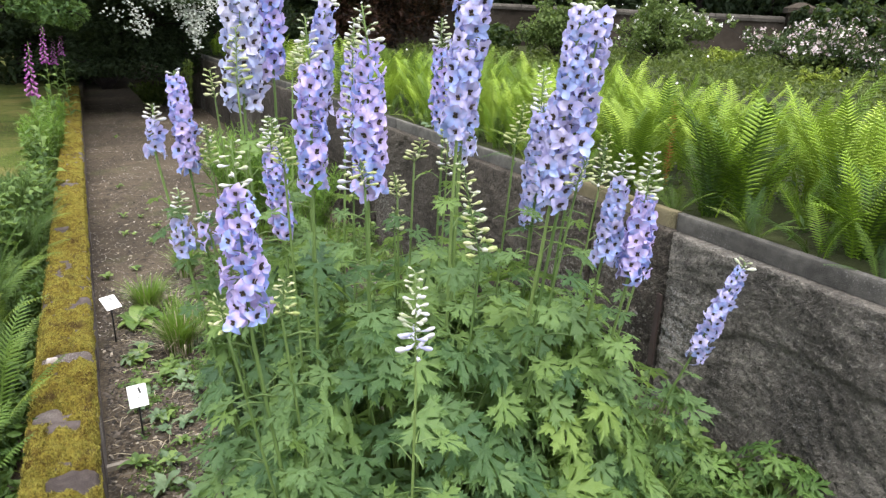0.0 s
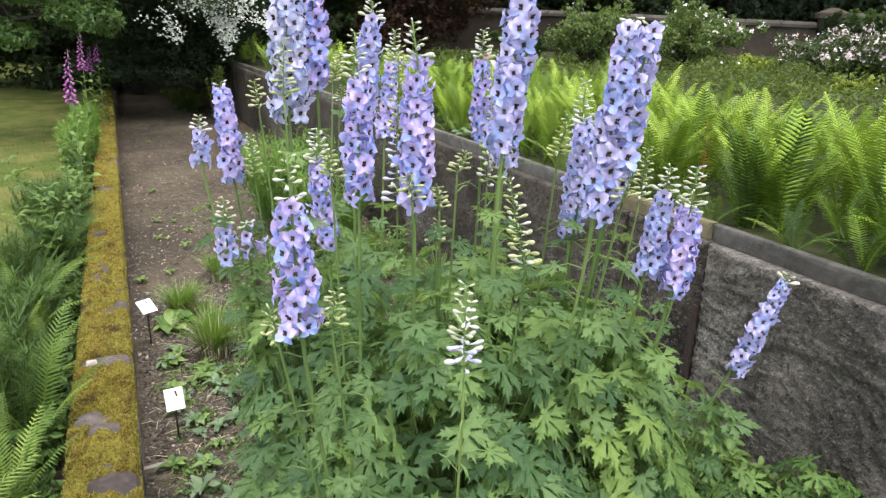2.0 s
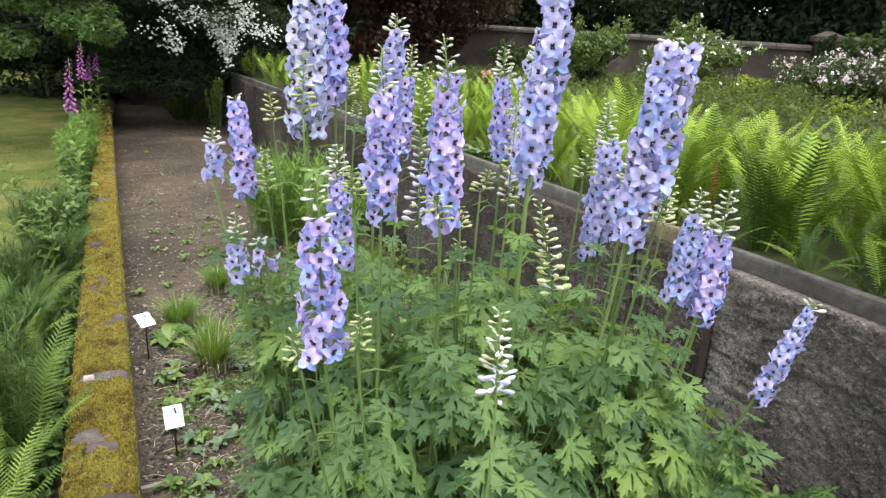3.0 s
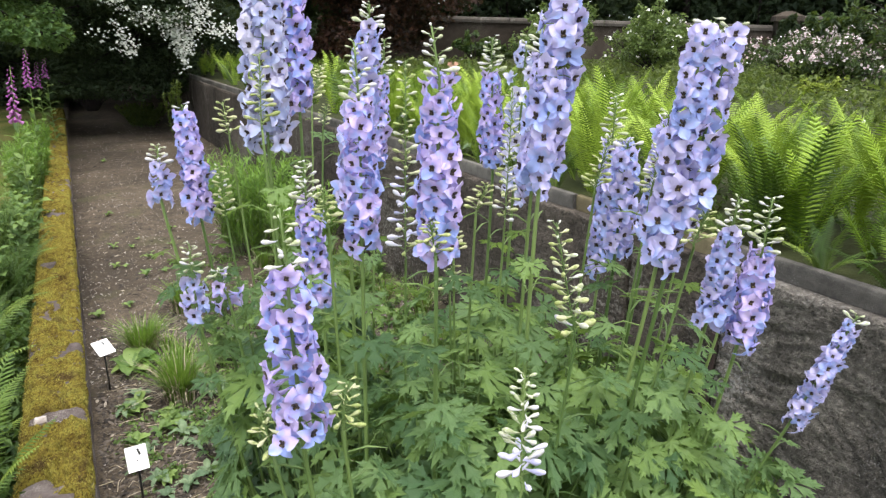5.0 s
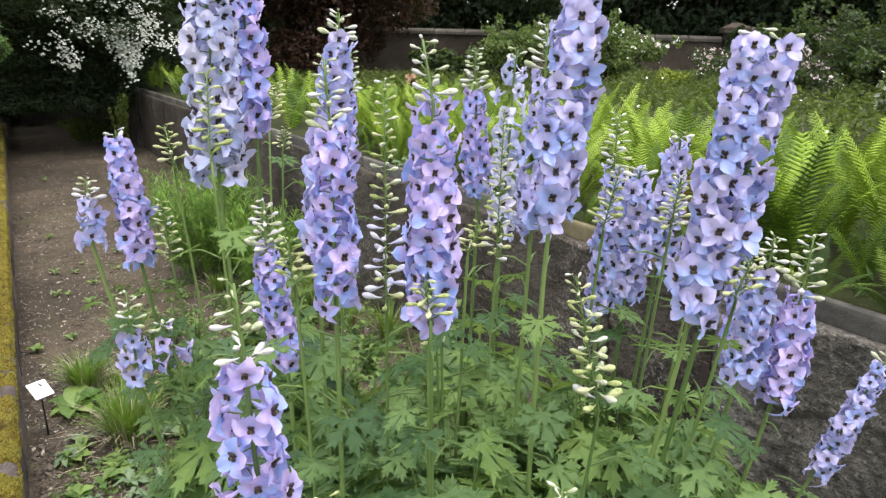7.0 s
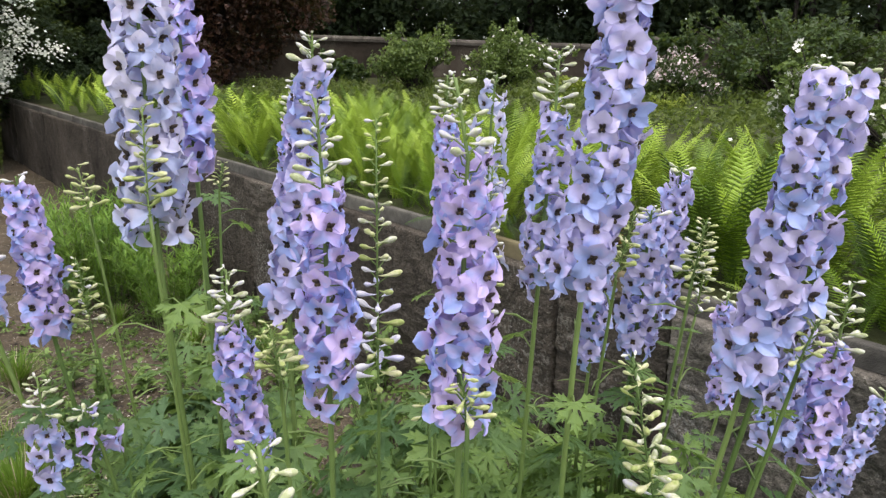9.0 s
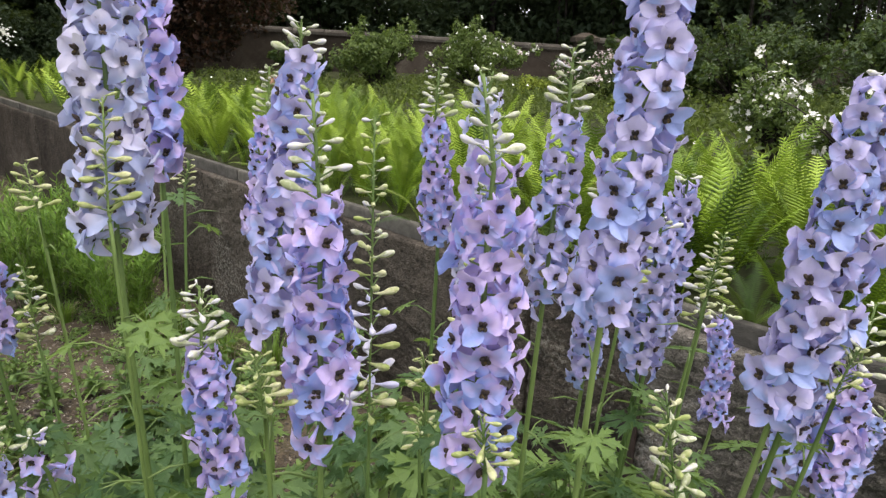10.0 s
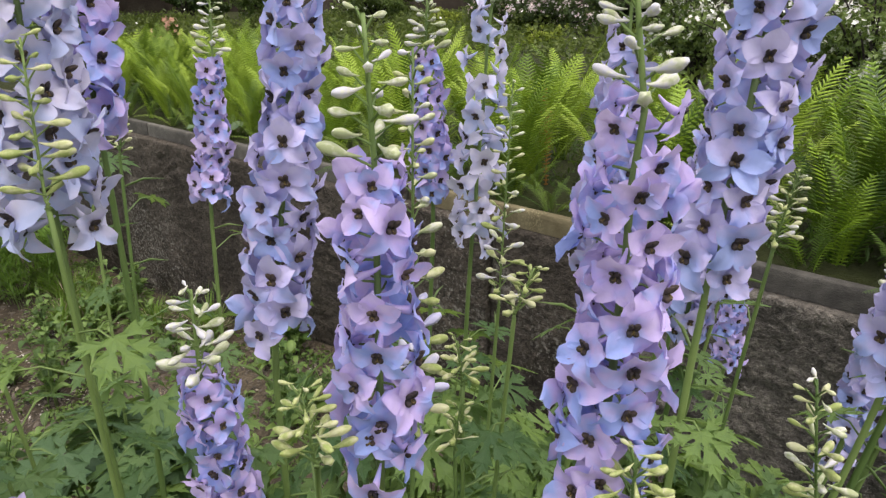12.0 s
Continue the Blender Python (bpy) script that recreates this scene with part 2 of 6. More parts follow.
M_DLEAF_DARK = leaf_mat("blue_green_delphinium_leaf", (0.028, 0.070, 0.032), (0.080, 0.150, 0.065), 60, 0.55, 0.3, vary=0.7)
# lighter copy of the fern green; extra brightness is put into the colour
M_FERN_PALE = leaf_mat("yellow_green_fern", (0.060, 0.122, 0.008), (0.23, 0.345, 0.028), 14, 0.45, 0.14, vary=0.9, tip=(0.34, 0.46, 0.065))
# dark leaf tone with the shade under the ferns put into it
M_UNDER = leaf_mat("shade_toned_undergrowth", (0.016, 0.042, 0.008), (0.060, 0.115, 0.020), 14, 0.6, 0.25, vary=0.8, island=True)
# yellower, lighter leaf copy; the clump's brighter front is put into its colour
M_DLEAF_LIGHT = leaf_mat("yellow_green_delphinium_leaf", (0.065, 0.130, 0.036), (0.165, 0.262, 0.068), 60, 0.5, 0.44, vary=0.7, tip=(0.22, 0.32, 0.075))
M_FERN_DARK = leaf_mat("soft_fern_green", (0.030, 0.070, 0.010), (0.100, 0.172, 0.026), 14, 0.55, 0.2, vary=0.9, tip=(0.19, 0.265, 0.045))
M_FERN_DEAD = leaf_mat("withered_fern", (0.16, 0.06, 0.015), (0.34, 0.15, 0.04), 14, 0.7, 0.2)
M_WEED = leaf_mat("weed_leaf", (0.06, 0.12, 0.028), (0.18, 0.27, 0.07), 30, 0.5, 0.25, vary=0.8)
M_PALM = leaf_mat("dark_palmate_leaf", (0.035, 0.09, 0.020), (0.115, 0.205, 0.048), 40, 0.5, 0.3, vary=0.8)
M_FEATHER = leaf_mat("feathery_green", (0.07, 0.16, 0.022), (0.19, 0.33, 0.05), 20, 0.6, 0.3, island=True)
M_FEATHER_DARK = leaf_mat("dark_feathery_green", (0.024, 0.062, 0.010), (0.076, 0.138, 0.025), 20, 0.6, 0.2, island=True)
M_GRASS = leaf_mat("grass_blade", (0.05, 0.10, 0.012), (0.13, 0.24, 0.03), 12, 0.5, 0.3, island=True, tip=(0.20, 0.27, 0.05))
M_STRAW = plain_mat("dry_straw", (0.21, 0.17, 0.11), (0.46, 0.40, 0.28), 30, 0.85, 0.2, island=True)
M_LITTER = plain_mat("grey_dead_leaf", (0.10, 0.085, 0.065), (0.32, 0.28, 0.22), 30, 0.85, 0.2, island=True)
M_LAWN = leaf_mat("lawn_blade", (0.055, 0.090, 0.014), (0.145, 0.18, 0.032), 4, 0.6, 0.3, island=True, tip=(0.25, 0.235, 0.08))
M_HERB = leaf_mat("border_herbage", (0.030, 0.052, 0.009), (0.098, 0.132, 0.027), 3, 0.55, 0.3, island=True, vary=0.9)
M_SHRUB = leaf_mat("shrub_leaf", (0.014, 0.031, 0.010), (0.048, 0.084, 0.024), 5, 0.5, 0.25, island=True, vary=0.8)
M_SHRUB_YELLOW = leaf_mat("yellow_green_shrub_leaf", (0.12, 0.17, 0.02), (0.30, 0.36, 0.05), 5, 0.5, 0.3, island=True)
M_TREE = leaf_mat("tree_leaf", (0.030, 0.075, 0.022), (0.115, 0.205, 0.06), 3, 0.5, 0.4, island=True, vary=0.8)
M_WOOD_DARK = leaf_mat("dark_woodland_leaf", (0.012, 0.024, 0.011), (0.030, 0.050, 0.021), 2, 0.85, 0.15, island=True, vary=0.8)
M_COPPER = leaf_mat("copper_beech_leaf", (0.022, 0.010, 0.010), (0.085, 0.036, 0.022), 3, 0.5, 0.12, island=True, vary=0.8)
M_WHITE = petal_mat("white_petal", [(0.70, 0.70, 0.62), (0.82, 0.82, 0.78), (0.86, 0.85, 0.83)], 0.2, 20, 0.5, True)
M_BRACT = petal_mat("greenish_white_bract", [(0.32, 0.36, 0.29), (0.45, 0.48, 0.42), (0.56, 0.58, 0.52)], 0.2, 20, 0.6, True)
M_ROSELEAF = leaf_mat("rose_leaf", (0.04, 0.075, 0.018), (0.14, 0.20, 0.055), 6, 0.5, 0.3, island=True, vary=0.8)
M_PINK = petal_mat("blush_petal", [(0.50, 0.37, 0.38), (0.66, 0.56, 0.56), (0.75, 0.70, 0.69)], 0.2, 20, 0.6, True)
M_ORANGE = petal_mat("salmon_petal", [(0.36, 0.20, 0.13), (0.48, 0.30, 0.22)], 0.2, 20, 0.6, True)
M_FOX = petal_mat("magenta_foxglove", [(0.20, 0.03, 0.19), (0.33, 0.075, 0.30), (0.44, 0.19, 0.40)], 0.2, 60, 0.5)
M_BARK = stone_mat("tree_bark", (0.018, 0.015, 0.012), (0.035, 0.029, 0.024), (0.06, 0.05, 0.042), 9, (0.14, 0.15, 0.11), 0.75, 0.8)
M_SLAB = stone_mat("tooled_sandstone", (0.064, 0.058, 0.051), (0.148, 0.135, 0.117), (0.262, 0.240, 0.208), 3.4, (0.33, 0.33, 0.31), 0.63, 1.0, 0.35, dark_spot=((2.03, 1.38, 0.52), 0.34))
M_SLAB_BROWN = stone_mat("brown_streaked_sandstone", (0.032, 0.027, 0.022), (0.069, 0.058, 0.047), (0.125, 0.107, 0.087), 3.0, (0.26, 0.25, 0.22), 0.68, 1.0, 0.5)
M_COPE = stone_mat("weathered_coping", (0.050, 0.048, 0.043), (0.095, 0.090, 0.080), (0.165, 0.157, 0.138), 8.0, (0.22, 0.22, 0.20), 0.72, 0.5, 0)
M_EDGE = stone_mat("edging_stone", (0.050, 0.040, 0.037), (0.100, 0.080, 0.074), (0.18, 0.152, 0.142), 9, (0.34, 0.32, 0.29), 0.70, 0.7)
M_FARWALL = stone_mat("old_garden_wall_stone", (0.026, 0.020, 0.015), (0.052, 0.041, 0.031), (0.082, 0.067, 0.052), 1.4, (0.11, 0.10, 0.08), 0.62, 0.7)
M_FARCOPE = stone_mat("pale_wall_coping", (0.042, 0.037, 0.031), (0.072, 0.065, 0.055), (0.11, 0.10, 0.085), 3.0, (0.22, 0.21, 0.185), 0.66, 0.5)
M_PEBBLE = plain_mat("pebble", (0.16, 0.13, 0.11), (0.52, 0.49, 0.45), 20, 0.8, 0.2, island=True)
M_CHIP = plain_mat("bark_chip", (0.020, 0.016, 0.012), (0.112, 0.093, 0.074), 20, 0.9, 0.3, island=True)
M_CARD = plain_mat("white_plastic_card", (0.80, 0.80, 0.80), (0.86, 0.86, 0.86), 60, 0.4, 0.03)
M_BLACK = plain_mat("black_plastic", (0.012, 0.012, 0.012), (0.03, 0.03, 0.03), 60, 0.45, 0.05)
M_RUST = plain_mat("rusty_iron", (0.014, 0.010, 0.009), (0.034, 0.020, 0.016), 30, 0.85, 0.6)
M_PLANK = plain_mat("grey_weathered_wood", (0.13, 0.11, 0.09), (0.26, 0.23, 0.19), 30, 0.85, 0.6)


def moss_mat():
    m, n, l, b, out = nodes_of("golden_moss")
    g = n.new("ShaderNodeNewGeometry")
    pos = g.outputs["Position"]
    broad, mid_n, fine = noise_of(n, l, 7, 4, pos, 0.4), noise_of(n, l, 34, 4, pos, 0.3), noise_of(n, l, 120, 5, pos, 0.2, 0.75)
    f = math_of(n, l, "ADD", math_of(n, l, "MULTIPLY", broad, 0.45), math_of(n, l, "ADD", math_of(n, l, "MULTIPLY", mid_n, 0.3), math_of(n, l, "MULTIPLY", fine, 0.25)))
    col = ramp(n, l, f, [(0.37, (0.050, 0.030, 0.013)), (0.43, (0.135, 0.100, 0.024)), (0.50, (0.225, 0.185, 0.036)), (0.60, (0.230, 0.220, 0.048))])
    worn = ramp(n, l, noise_of(n, l, 11, 4, pos, 0.6), [(0.56, (0, 0, 0)), (0.68, (0.7, 0.7, 0.7))])
    col = mixc(n, l, worn, col, (0.060, 0.038, 0.026))
    crumb = ramp(n, l, fine, [(0.38, (0.85, 0.85, 0.85)), (0.56, (0.0, 0.0, 0.0))])
    l.new(mixc(n, l, crumb, col, (0.045, 0.030, 0.012)), b.inputs["Base Color"])
    b.inputs["Roughness"].default_value = 1.0
    b.inputs["Specular IOR Level"].default_value = 0.0
    bump_of(n, l, math_of(n, l, "ADD", fine, math_of(n, l, "MULTIPLY", noise_of(n, l, 420, 2, pos), 0.6)), 1.0, 0.008, b)
    return m


M_MOSS = moss_mat()
M_MOSS_SHOOT = leaf_mat("moss_shoot", (0.085, 0.062, 0.015), (0.235, 0.20, 0.036), 20, 0.95, 0.12, island=True, vary=1.0, tip=(0.37, 0.345, 0.075))


# ---- building helpers ----
def mesh(name, verts, faces, material, smooth=True):
    me = bpy.data.meshes.new(name)
    me.from_pydata([tuple(v) for v in verts], [], [tuple(f) for f in faces])
    me.materials.append(material)
    if smooth:
        me.polygons.foreach_set("use_smooth", [True] * len(me.polygons))
    me.update()
    return me


def thing(name, at, label, category, group="", kind=""):
    ob = new(name)
    ob.location = at
    ob.empty_display_size = 0.05
    return tagged(ob, label, category, group, kind)


def part(name, me, parent=None, m=None, label=""):
    """A mesh as one object under its thing; m is its pose in the thing's own axes."""
    ob = new(name, me)
    if parent is not None:
        ob.parent = parent
    if m is not None:
        ob.matrix_basis = m
    return tagged(ob, label)


def facing(at, out, up=(0, 0, 1), size=1.0, spin=0.0):
    """A pose at a point whose z axis points out and whose y axis leans towards up."""
    z = Vector(out).normalized()
    x = Vector(up).cross(z)
    x = x.normalized() if x.length > 1e-4 else Vector((1, 0, 0))
    y = z.cross(x)
    m = Matrix((x, y, z)).transposed().to_4x4()
    return Matrix.Translation(at) @ m @ pose(0, 0, 0, 0, 0, spin) @ Matrix.Diagonal((size, size, size, 1))


class Build:
    """Vertices and faces gathered for one mesh."""

    def __init__(self):
        self.v, self.f = [], []

    def tube(self, pts, radii, sides=6, cap=True):
        pts = [Vector(p) for p in pts]
        start = len(self.v)
        for i, p in enumerate(pts):
            d = (pts[min(i + 1, len(pts) - 1)] - pts[max(i - 1, 0)]).normalized()
            a = d.cross(Vector((0.31, 0.2, 0.93)))
            a = a.normalized() if a.length > 1e-3 else Vector((1, 0, 0))
            b = d.cross(a)
            r = radii[i] if isinstance(radii, (list, tuple)) else radii
            for k in range(sides):
                w = 2 * math.pi * k / sides
                self.v.append(p + (a * math.cos(w) + b * math.sin(w)) * r)
        for i in range(len(pts) - 1):
            for k in range(sides):
                a0, a1 = start + i * sides + k, start + i * sides + (k + 1) % sides
                self.f.append((a0, a1, a1 + sides, a0 + sides))
        if cap:
            self.f.append(tuple(range(start + sides - 1, start - 1, -1)))
            self.f.append(tuple(range(start + (len(pts) - 1) * sides, start + len(pts) * sides)))

    def grid(self, rows):
        """Rows of points joined into a sheet."""
        start, w = len(self.v), len(rows[0])
        for r in rows:
            self.v.extend(r)
        for i in range(len(rows) - 1):
            for k in range(w - 1):
                a = start + i * w + k
                self.f.append((a, a + 1, a + w + 1, a + w))

    def lathe(self, m, profile, sides=8):
        """Rings (radius, height) turned round the z axis of m."""
        start = len(self.v)
        for r, z in profile:
            for k in range(sides):
                w = 2 * math.pi * k / sides
                self.v.append(m @ Vector((r * math.cos(w), r * math.sin(w), z)))
        for i in range(len(profile) - 1):
            for k in range(sides):
                a0, a1 = start + i * sides + k, start + i * sides + (k + 1) % sides
                self.f.append((a0, a1, a1 + sides, a0 + sides))

    def mesh(self, name, material, smooth=True):
        return mesh(name, self.v, self.f, material, smooth)


def curve3(a, b, c, d, n):
    """Points on a smooth curve from a through the pulls b and c to d."""
    a, b, c, d = Vector(a), Vector(b), Vector(c), Vector(d)
    return [a * (1 - t) ** 3 + b * 3 * t * (1 - t) ** 2 + c * 3 * t * t * (1 - t) + d * t ** 3 for t in (i / (n - 1) for i in range(n))]


def leaf_cloud(name, blobs, count, size, material, rng, flat=0.6, shell=0.55, long=1.7, smooth=False):
    """Many small folded leaves filling ellipsoids (centre, radii); each leaf is a rhombus bent along its midrib."""
    vol = np.array([b[1][0] * b[1][1] * b[1][2] for b in blobs]) ** 0.75
    pick = rng.choice(len(blobs), count, p=vol / vol.sum())
    c, r = np.array([b[0] for b in blobs])[pick], np.array([b[1] for b in blobs])[pick]
    d = rng.normal(size=(count, 3))
    d /= np.linalg.norm(d, axis=1)[:, None]
    rad = shell + (1 - shell) * rng.random(count) ** 0.6
    rad *= 1 + 0.22 * np.sin(d[:, 0] * 5 + pick) * np.cos(d[:, 1] * 4 + pick * 2)
    p = c + d * r * rad[:, None]
    nrm = rng.normal(size=(count, 3)) * (1 - flat) + d * 0.35 + np.array([0, 0, flat])
    nrm /= np.linalg.norm(nrm, axis=1)[:, None]
    ax = np.cross(nrm, rng.normal(size=(count, 3)))
    ax /= np.linalg.norm(ax, axis=1)[:, None]
    bx = np.cross(nrm, ax)
    s = (size * (0.6 + 0.8 * rng.random(count)))[:, None]
    q = np.stack([p - ax * s * long / 2, p + bx * s / 2 + nrm * s * 0.15, p + ax * s * long / 2 - nrm * s * 0.12, p - bx * s / 2 + nrm * s * 0.15], 1)
    v = q.reshape(-1, 3)
    i = np.arange(count) * 4
    f = np.concatenate([np.stack([i, i + 1, i + 2], 1), np.stack([i, i + 2, i + 3], 1)])
    me = bpy.data.meshes.new(name)
    me.from_pydata(v.tolist(), [], f.tolist())
    me.materials.append(material)
    me.update()
    return me


def blade_tuft(name, n, height, spread, width, material, rng, region=None, bend=0.5, segs=3):
    """Bent tapering blades growing from a spot (or anywhere in a region's function)."""
    b = Build()
    for _ in range(n):
        w = rng.uniform(0, 2 * math.pi)
        if region:
            base = Vector(region(rng))
        else:
            rr = spread * 0.35 * math.sqrt(rng.random())
            base = Vector((rr * math.cos(w), rr * math.sin(w), 0))
        h = height * rng.uniform(0.55, 1.1)
        lean = rng.uniform(0.1, 1.0) * bend
        out = Vector((math.cos(w + rng.uniform(-0.6, 0.6)), math.sin(w + rng.uniform(-0.6, 0.6)), 0))
        side = out.cross(Vector((0, 0, 1))) * width * rng.uniform(0.6, 1.2) / 2
        rows = []
        for i in range(segs + 1):
            t = i / segs
            p = base + out * h * lean * t * t + Vector((0, 0, h * (t - 0.35 * lean * t * t)))
            k = 1 - t * t * 0.96
            rows.append([p - side * k, p + side * k])
        b.grid(rows)
    return b.mesh(name, material, False)


# ---- ground ----
def smooth(t):
    t = max(0.0, min(1.0, t))
    return t * t * (3 - 2 * t)


def ground_height(x, y):
    """Level bed that rises a little to the stone wall, a lawn beside it, and the terrace that the wall holds up."""
    if x > 2.085:
        return 1.0 - 0.14 * smooth((x - 2.6) / 1.6)
    if x < -0.30:
        return 0.10
    z = 0.24 * smooth((x - 1.15) / 0.8) * smooth((5.2 - y) / 2.6)
    return z + 0.016 * noise.noise((x * 2.3, y * 2.3, 0)) + 0.010 * noise.noise((x * 9, y * 9, 3))


def build_ground():
    xs = [-160, -60, -25, -12, -6, -3, -1.5, -0.8, -0.42, -0.31, -0.29] + [-0.25 + 0.06 * i for i in range(38)] + [2.075, 2.09, 2.4, 2.7, 3.2, 4.5, 7, 12, 20, 35, 70, 160]
    ys = [-160, -60, -20, -8, -3, -1.5, -0.6] + [0.0 + 0.07 * i for i in range(110)] + [8 + 0.4 * i for i in range(35)] + [24, 30, 45, 80, 160]
    b = Build()
    b.grid([[Vector((x, y, ground_height(x, y))) for x in xs] for y in ys])
    return tagged(new("ground", b.mesh("ground", M_GROUND)), "bare gritty garden soil between rough lawn and terrace", "ground", kind="structure")


build_ground()


# ---- the stone slab wall of the raised fern bed ----
def wall_x(y):
    return 2.04 - 0.013 * (y - 1.2)


def scoop(y, z):
    """How deep the big slab is broken away below a curved ledge, and how near the point is to that ledge."""
    ledge = 0.70 + 0.05 * math.sin((y - 1.0) * 4.2) + 0.03 * noise.noise((y * 6, 0, 5))
    deep = smooth((ledge - z) / 0.035) * smooth((1.86 - y) / 0.12) * smooth((y - 0.2) / 0.5)
    return 0.016 * deep * smooth((z - 0.12) / 0.4)


def slab_mesh(name, length, height, depth, material, step, rough, seed, furrow=0.0, taper=0.02, rim=0.014, shape=None):
    """An upright stone slab: worked face towards -x, chipped edges, solid behind. Origin at its low near end."""
    ny, nz = max(2, int(length / step)), max(3, int(height / step))
    zs = [height * i / nz for i in range(nz)] + [height - min(rim, height / nz) * 0.5, height]
    nz = len(zs) - 1
    rows = []
    for z in zs:
        row = []
        for k in range(ny + 1):
            y = length * k / ny
            edge = min(y, length - y, height - z)
            d = rough * noise.fractal((y * 3 + seed, z * 3, seed), 1.0, 2.0, 4)
            if furrow:
                bend = 0.10 * noise.noise((y * 2.2, z * 2.2, seed + 4))
                flat = noise.noise(((z + 0.10 * y + bend) * 40, y * 9, seed)) + 0.5 * noise.noise((z * 75, y * 60, seed))
                steep = noise.noise(((z - 1.1 * y + bend) * 30, (y + 0.8 * z) * 8, seed + 9)) + 0.5 * noise.noise((z * 70, y * 70, seed + 2))
                share = smooth(0.5 + 1.8 * noise.noise((y * 1.3 + seed, z * 1.7, 8)))
                d += furrow * 1.7 * (flat * share + steep * (1 - share))
            if shape:
                d -= shape(y, z)
            d -= taper * max(0, 1 - edge / rim) ** 2
            row.append(Vector((-d, y, z)))
        rows.append(row)
    b = Build()
    b.grid([r[::-1] for r in rows])
    w = ny + 1
    n0 = len(b.v)
    b.v += [Vector((depth, 0, 0)), Vector((depth, length, 0)), Vector((depth, length, height)), Vector((depth, 0, height))]
    top = [nz * w + k for k in range(w)]
    b.f.append(tuple(top) + (n0 + 3, n0 + 2))
    b.f.append(tuple(i * w for i in range(nz, -1, -1)) + (n0 + 1, n0 + 2))
    b.f.append(tuple(i * w + w - 1 for i in range(nz + 1)) + (n0 + 3, n0))
    b.f.append((n0, n0 + 3, n0 + 2, n0 + 1))
    me = b.mesh(name, material, True)
    for k in range(1, 5):
        me.polygons[-k].use_smooth = False
    return me


def build_bed_wall():
    wall = thing("wall_east", (0, 0, 0), "low grey tooled sandstone slab wall with stepped coping", "wall", kind="structure")
    joints = [-9.0, -6.4, -3.9, -1.4, 2.03, 2.53, 5.30, 7.45, 9.50, 11.9, 14.4, 17.0]
    for i, (a, c) in enumerate(zip(joints, joints[1:])):
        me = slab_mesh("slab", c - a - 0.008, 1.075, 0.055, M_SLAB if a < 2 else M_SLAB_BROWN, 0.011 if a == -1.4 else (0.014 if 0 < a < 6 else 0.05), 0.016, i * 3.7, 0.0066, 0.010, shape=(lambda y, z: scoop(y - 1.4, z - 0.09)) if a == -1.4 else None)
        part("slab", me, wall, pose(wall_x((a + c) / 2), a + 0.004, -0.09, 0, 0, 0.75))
    cuts = [-9.0, -6.8, -5.0, -3.2, -1.4, 0.45, 2.05, 2.95, 4.9, 6.6, 8.4, 10.3, 12.2, 14.4, 17.0]
    for i, (a, c) in enumerate(zip(cuts, cuts[1:])):
        me = slab_mesh("coping_stone", c - a - 0.012, 0.068, 0.032, M_COPE_TAN if 2 < a < 2.5 else M_COPE, 0.018 if -1 < a < 5 else 0.05, 0.005, 40 + i * 2.3, 0.0, 0.005, 0.008)
        part("coping_stone", me, wall, pose(wall_x((a + c) / 2) + 0.030, a + 0.006, 0.987, 0, 0, 0.75))
    return wall


build_bed_wall()
stake = thing("iron_stake", (1.985, 2.03, 0.42), "rusty flat iron stake standing against the stone slabs", "stake")
bm = Build()
bm.grid([[Vector((sx * 0.014, sy * 0.005, z)) for sx, sy in ((-1, -1), (1, -1), (1, 1), (-1, 1), (-1, -1))] for z in (0, 0.1, 0.18, 0.25, 0.31)])
bm.f.append((20, 21, 22, 23))
part("bar", bm.mesh("bar", M_RUST, False), stake, pose(0, 0, 0, 2, 0, 80))


# ---- mossy edging beside the lawn ----
def edge_x(y):
    """Inner (bed) side of the edging."""
    return -0.085 - 0.0175 * (y - 2.5)


BARE = ((0.62, 3.335, 0.32, 0.060), (0.28, 3.335, 0.14, 0.045), (0.86, 4.04, 0.12, 0.060), (0.30, 5.57, 0.18, 0.075), (0.28, 2.83, 0.17, 0.045), (0.55, 2.72, 0.20, 0.045), (0.62, 2.35, 0.28, 0.055), (0.70, 3.08, 0.10, 0.030), (0.4, 7.1, 0.3, 0.07))


def moss_cover(u, y):
    """How thickly the moss lies at u across and y along the edging; bare in worn spots, thin where two stones meet."""
    c = 0.45 * noise.noise((u * 1.6 + 3, y * 3.1, 7)) + 0.62 + 0.35 * noise.noise((u * 5, y * 9, 9))
    ragged = 1 + 0.5 * noise.noise((u * 9, y * 30, 2))
    for cu, cy, ru, ry in BARE:
        if abs(y - cy) < 0.3:
            c -= 2.2 * math.exp(-(((u - cu) / ru) ** 4 + ((y - cy) / ry) ** 4) * ragged)
    return c


def cushion(u, y):
    """Rounded pads parted by creases."""
    a = abs(noise.noise((u * 4.2 + 1.5, y * 15, 11)))
    b = abs(noise.noise((u * 7.0, y * 27, 13)))
    return 0.024 * min(1, a * 3.0) ** 0.6 + 0.010 * min(1, b * 3.0) ** 0.6 - 0.016


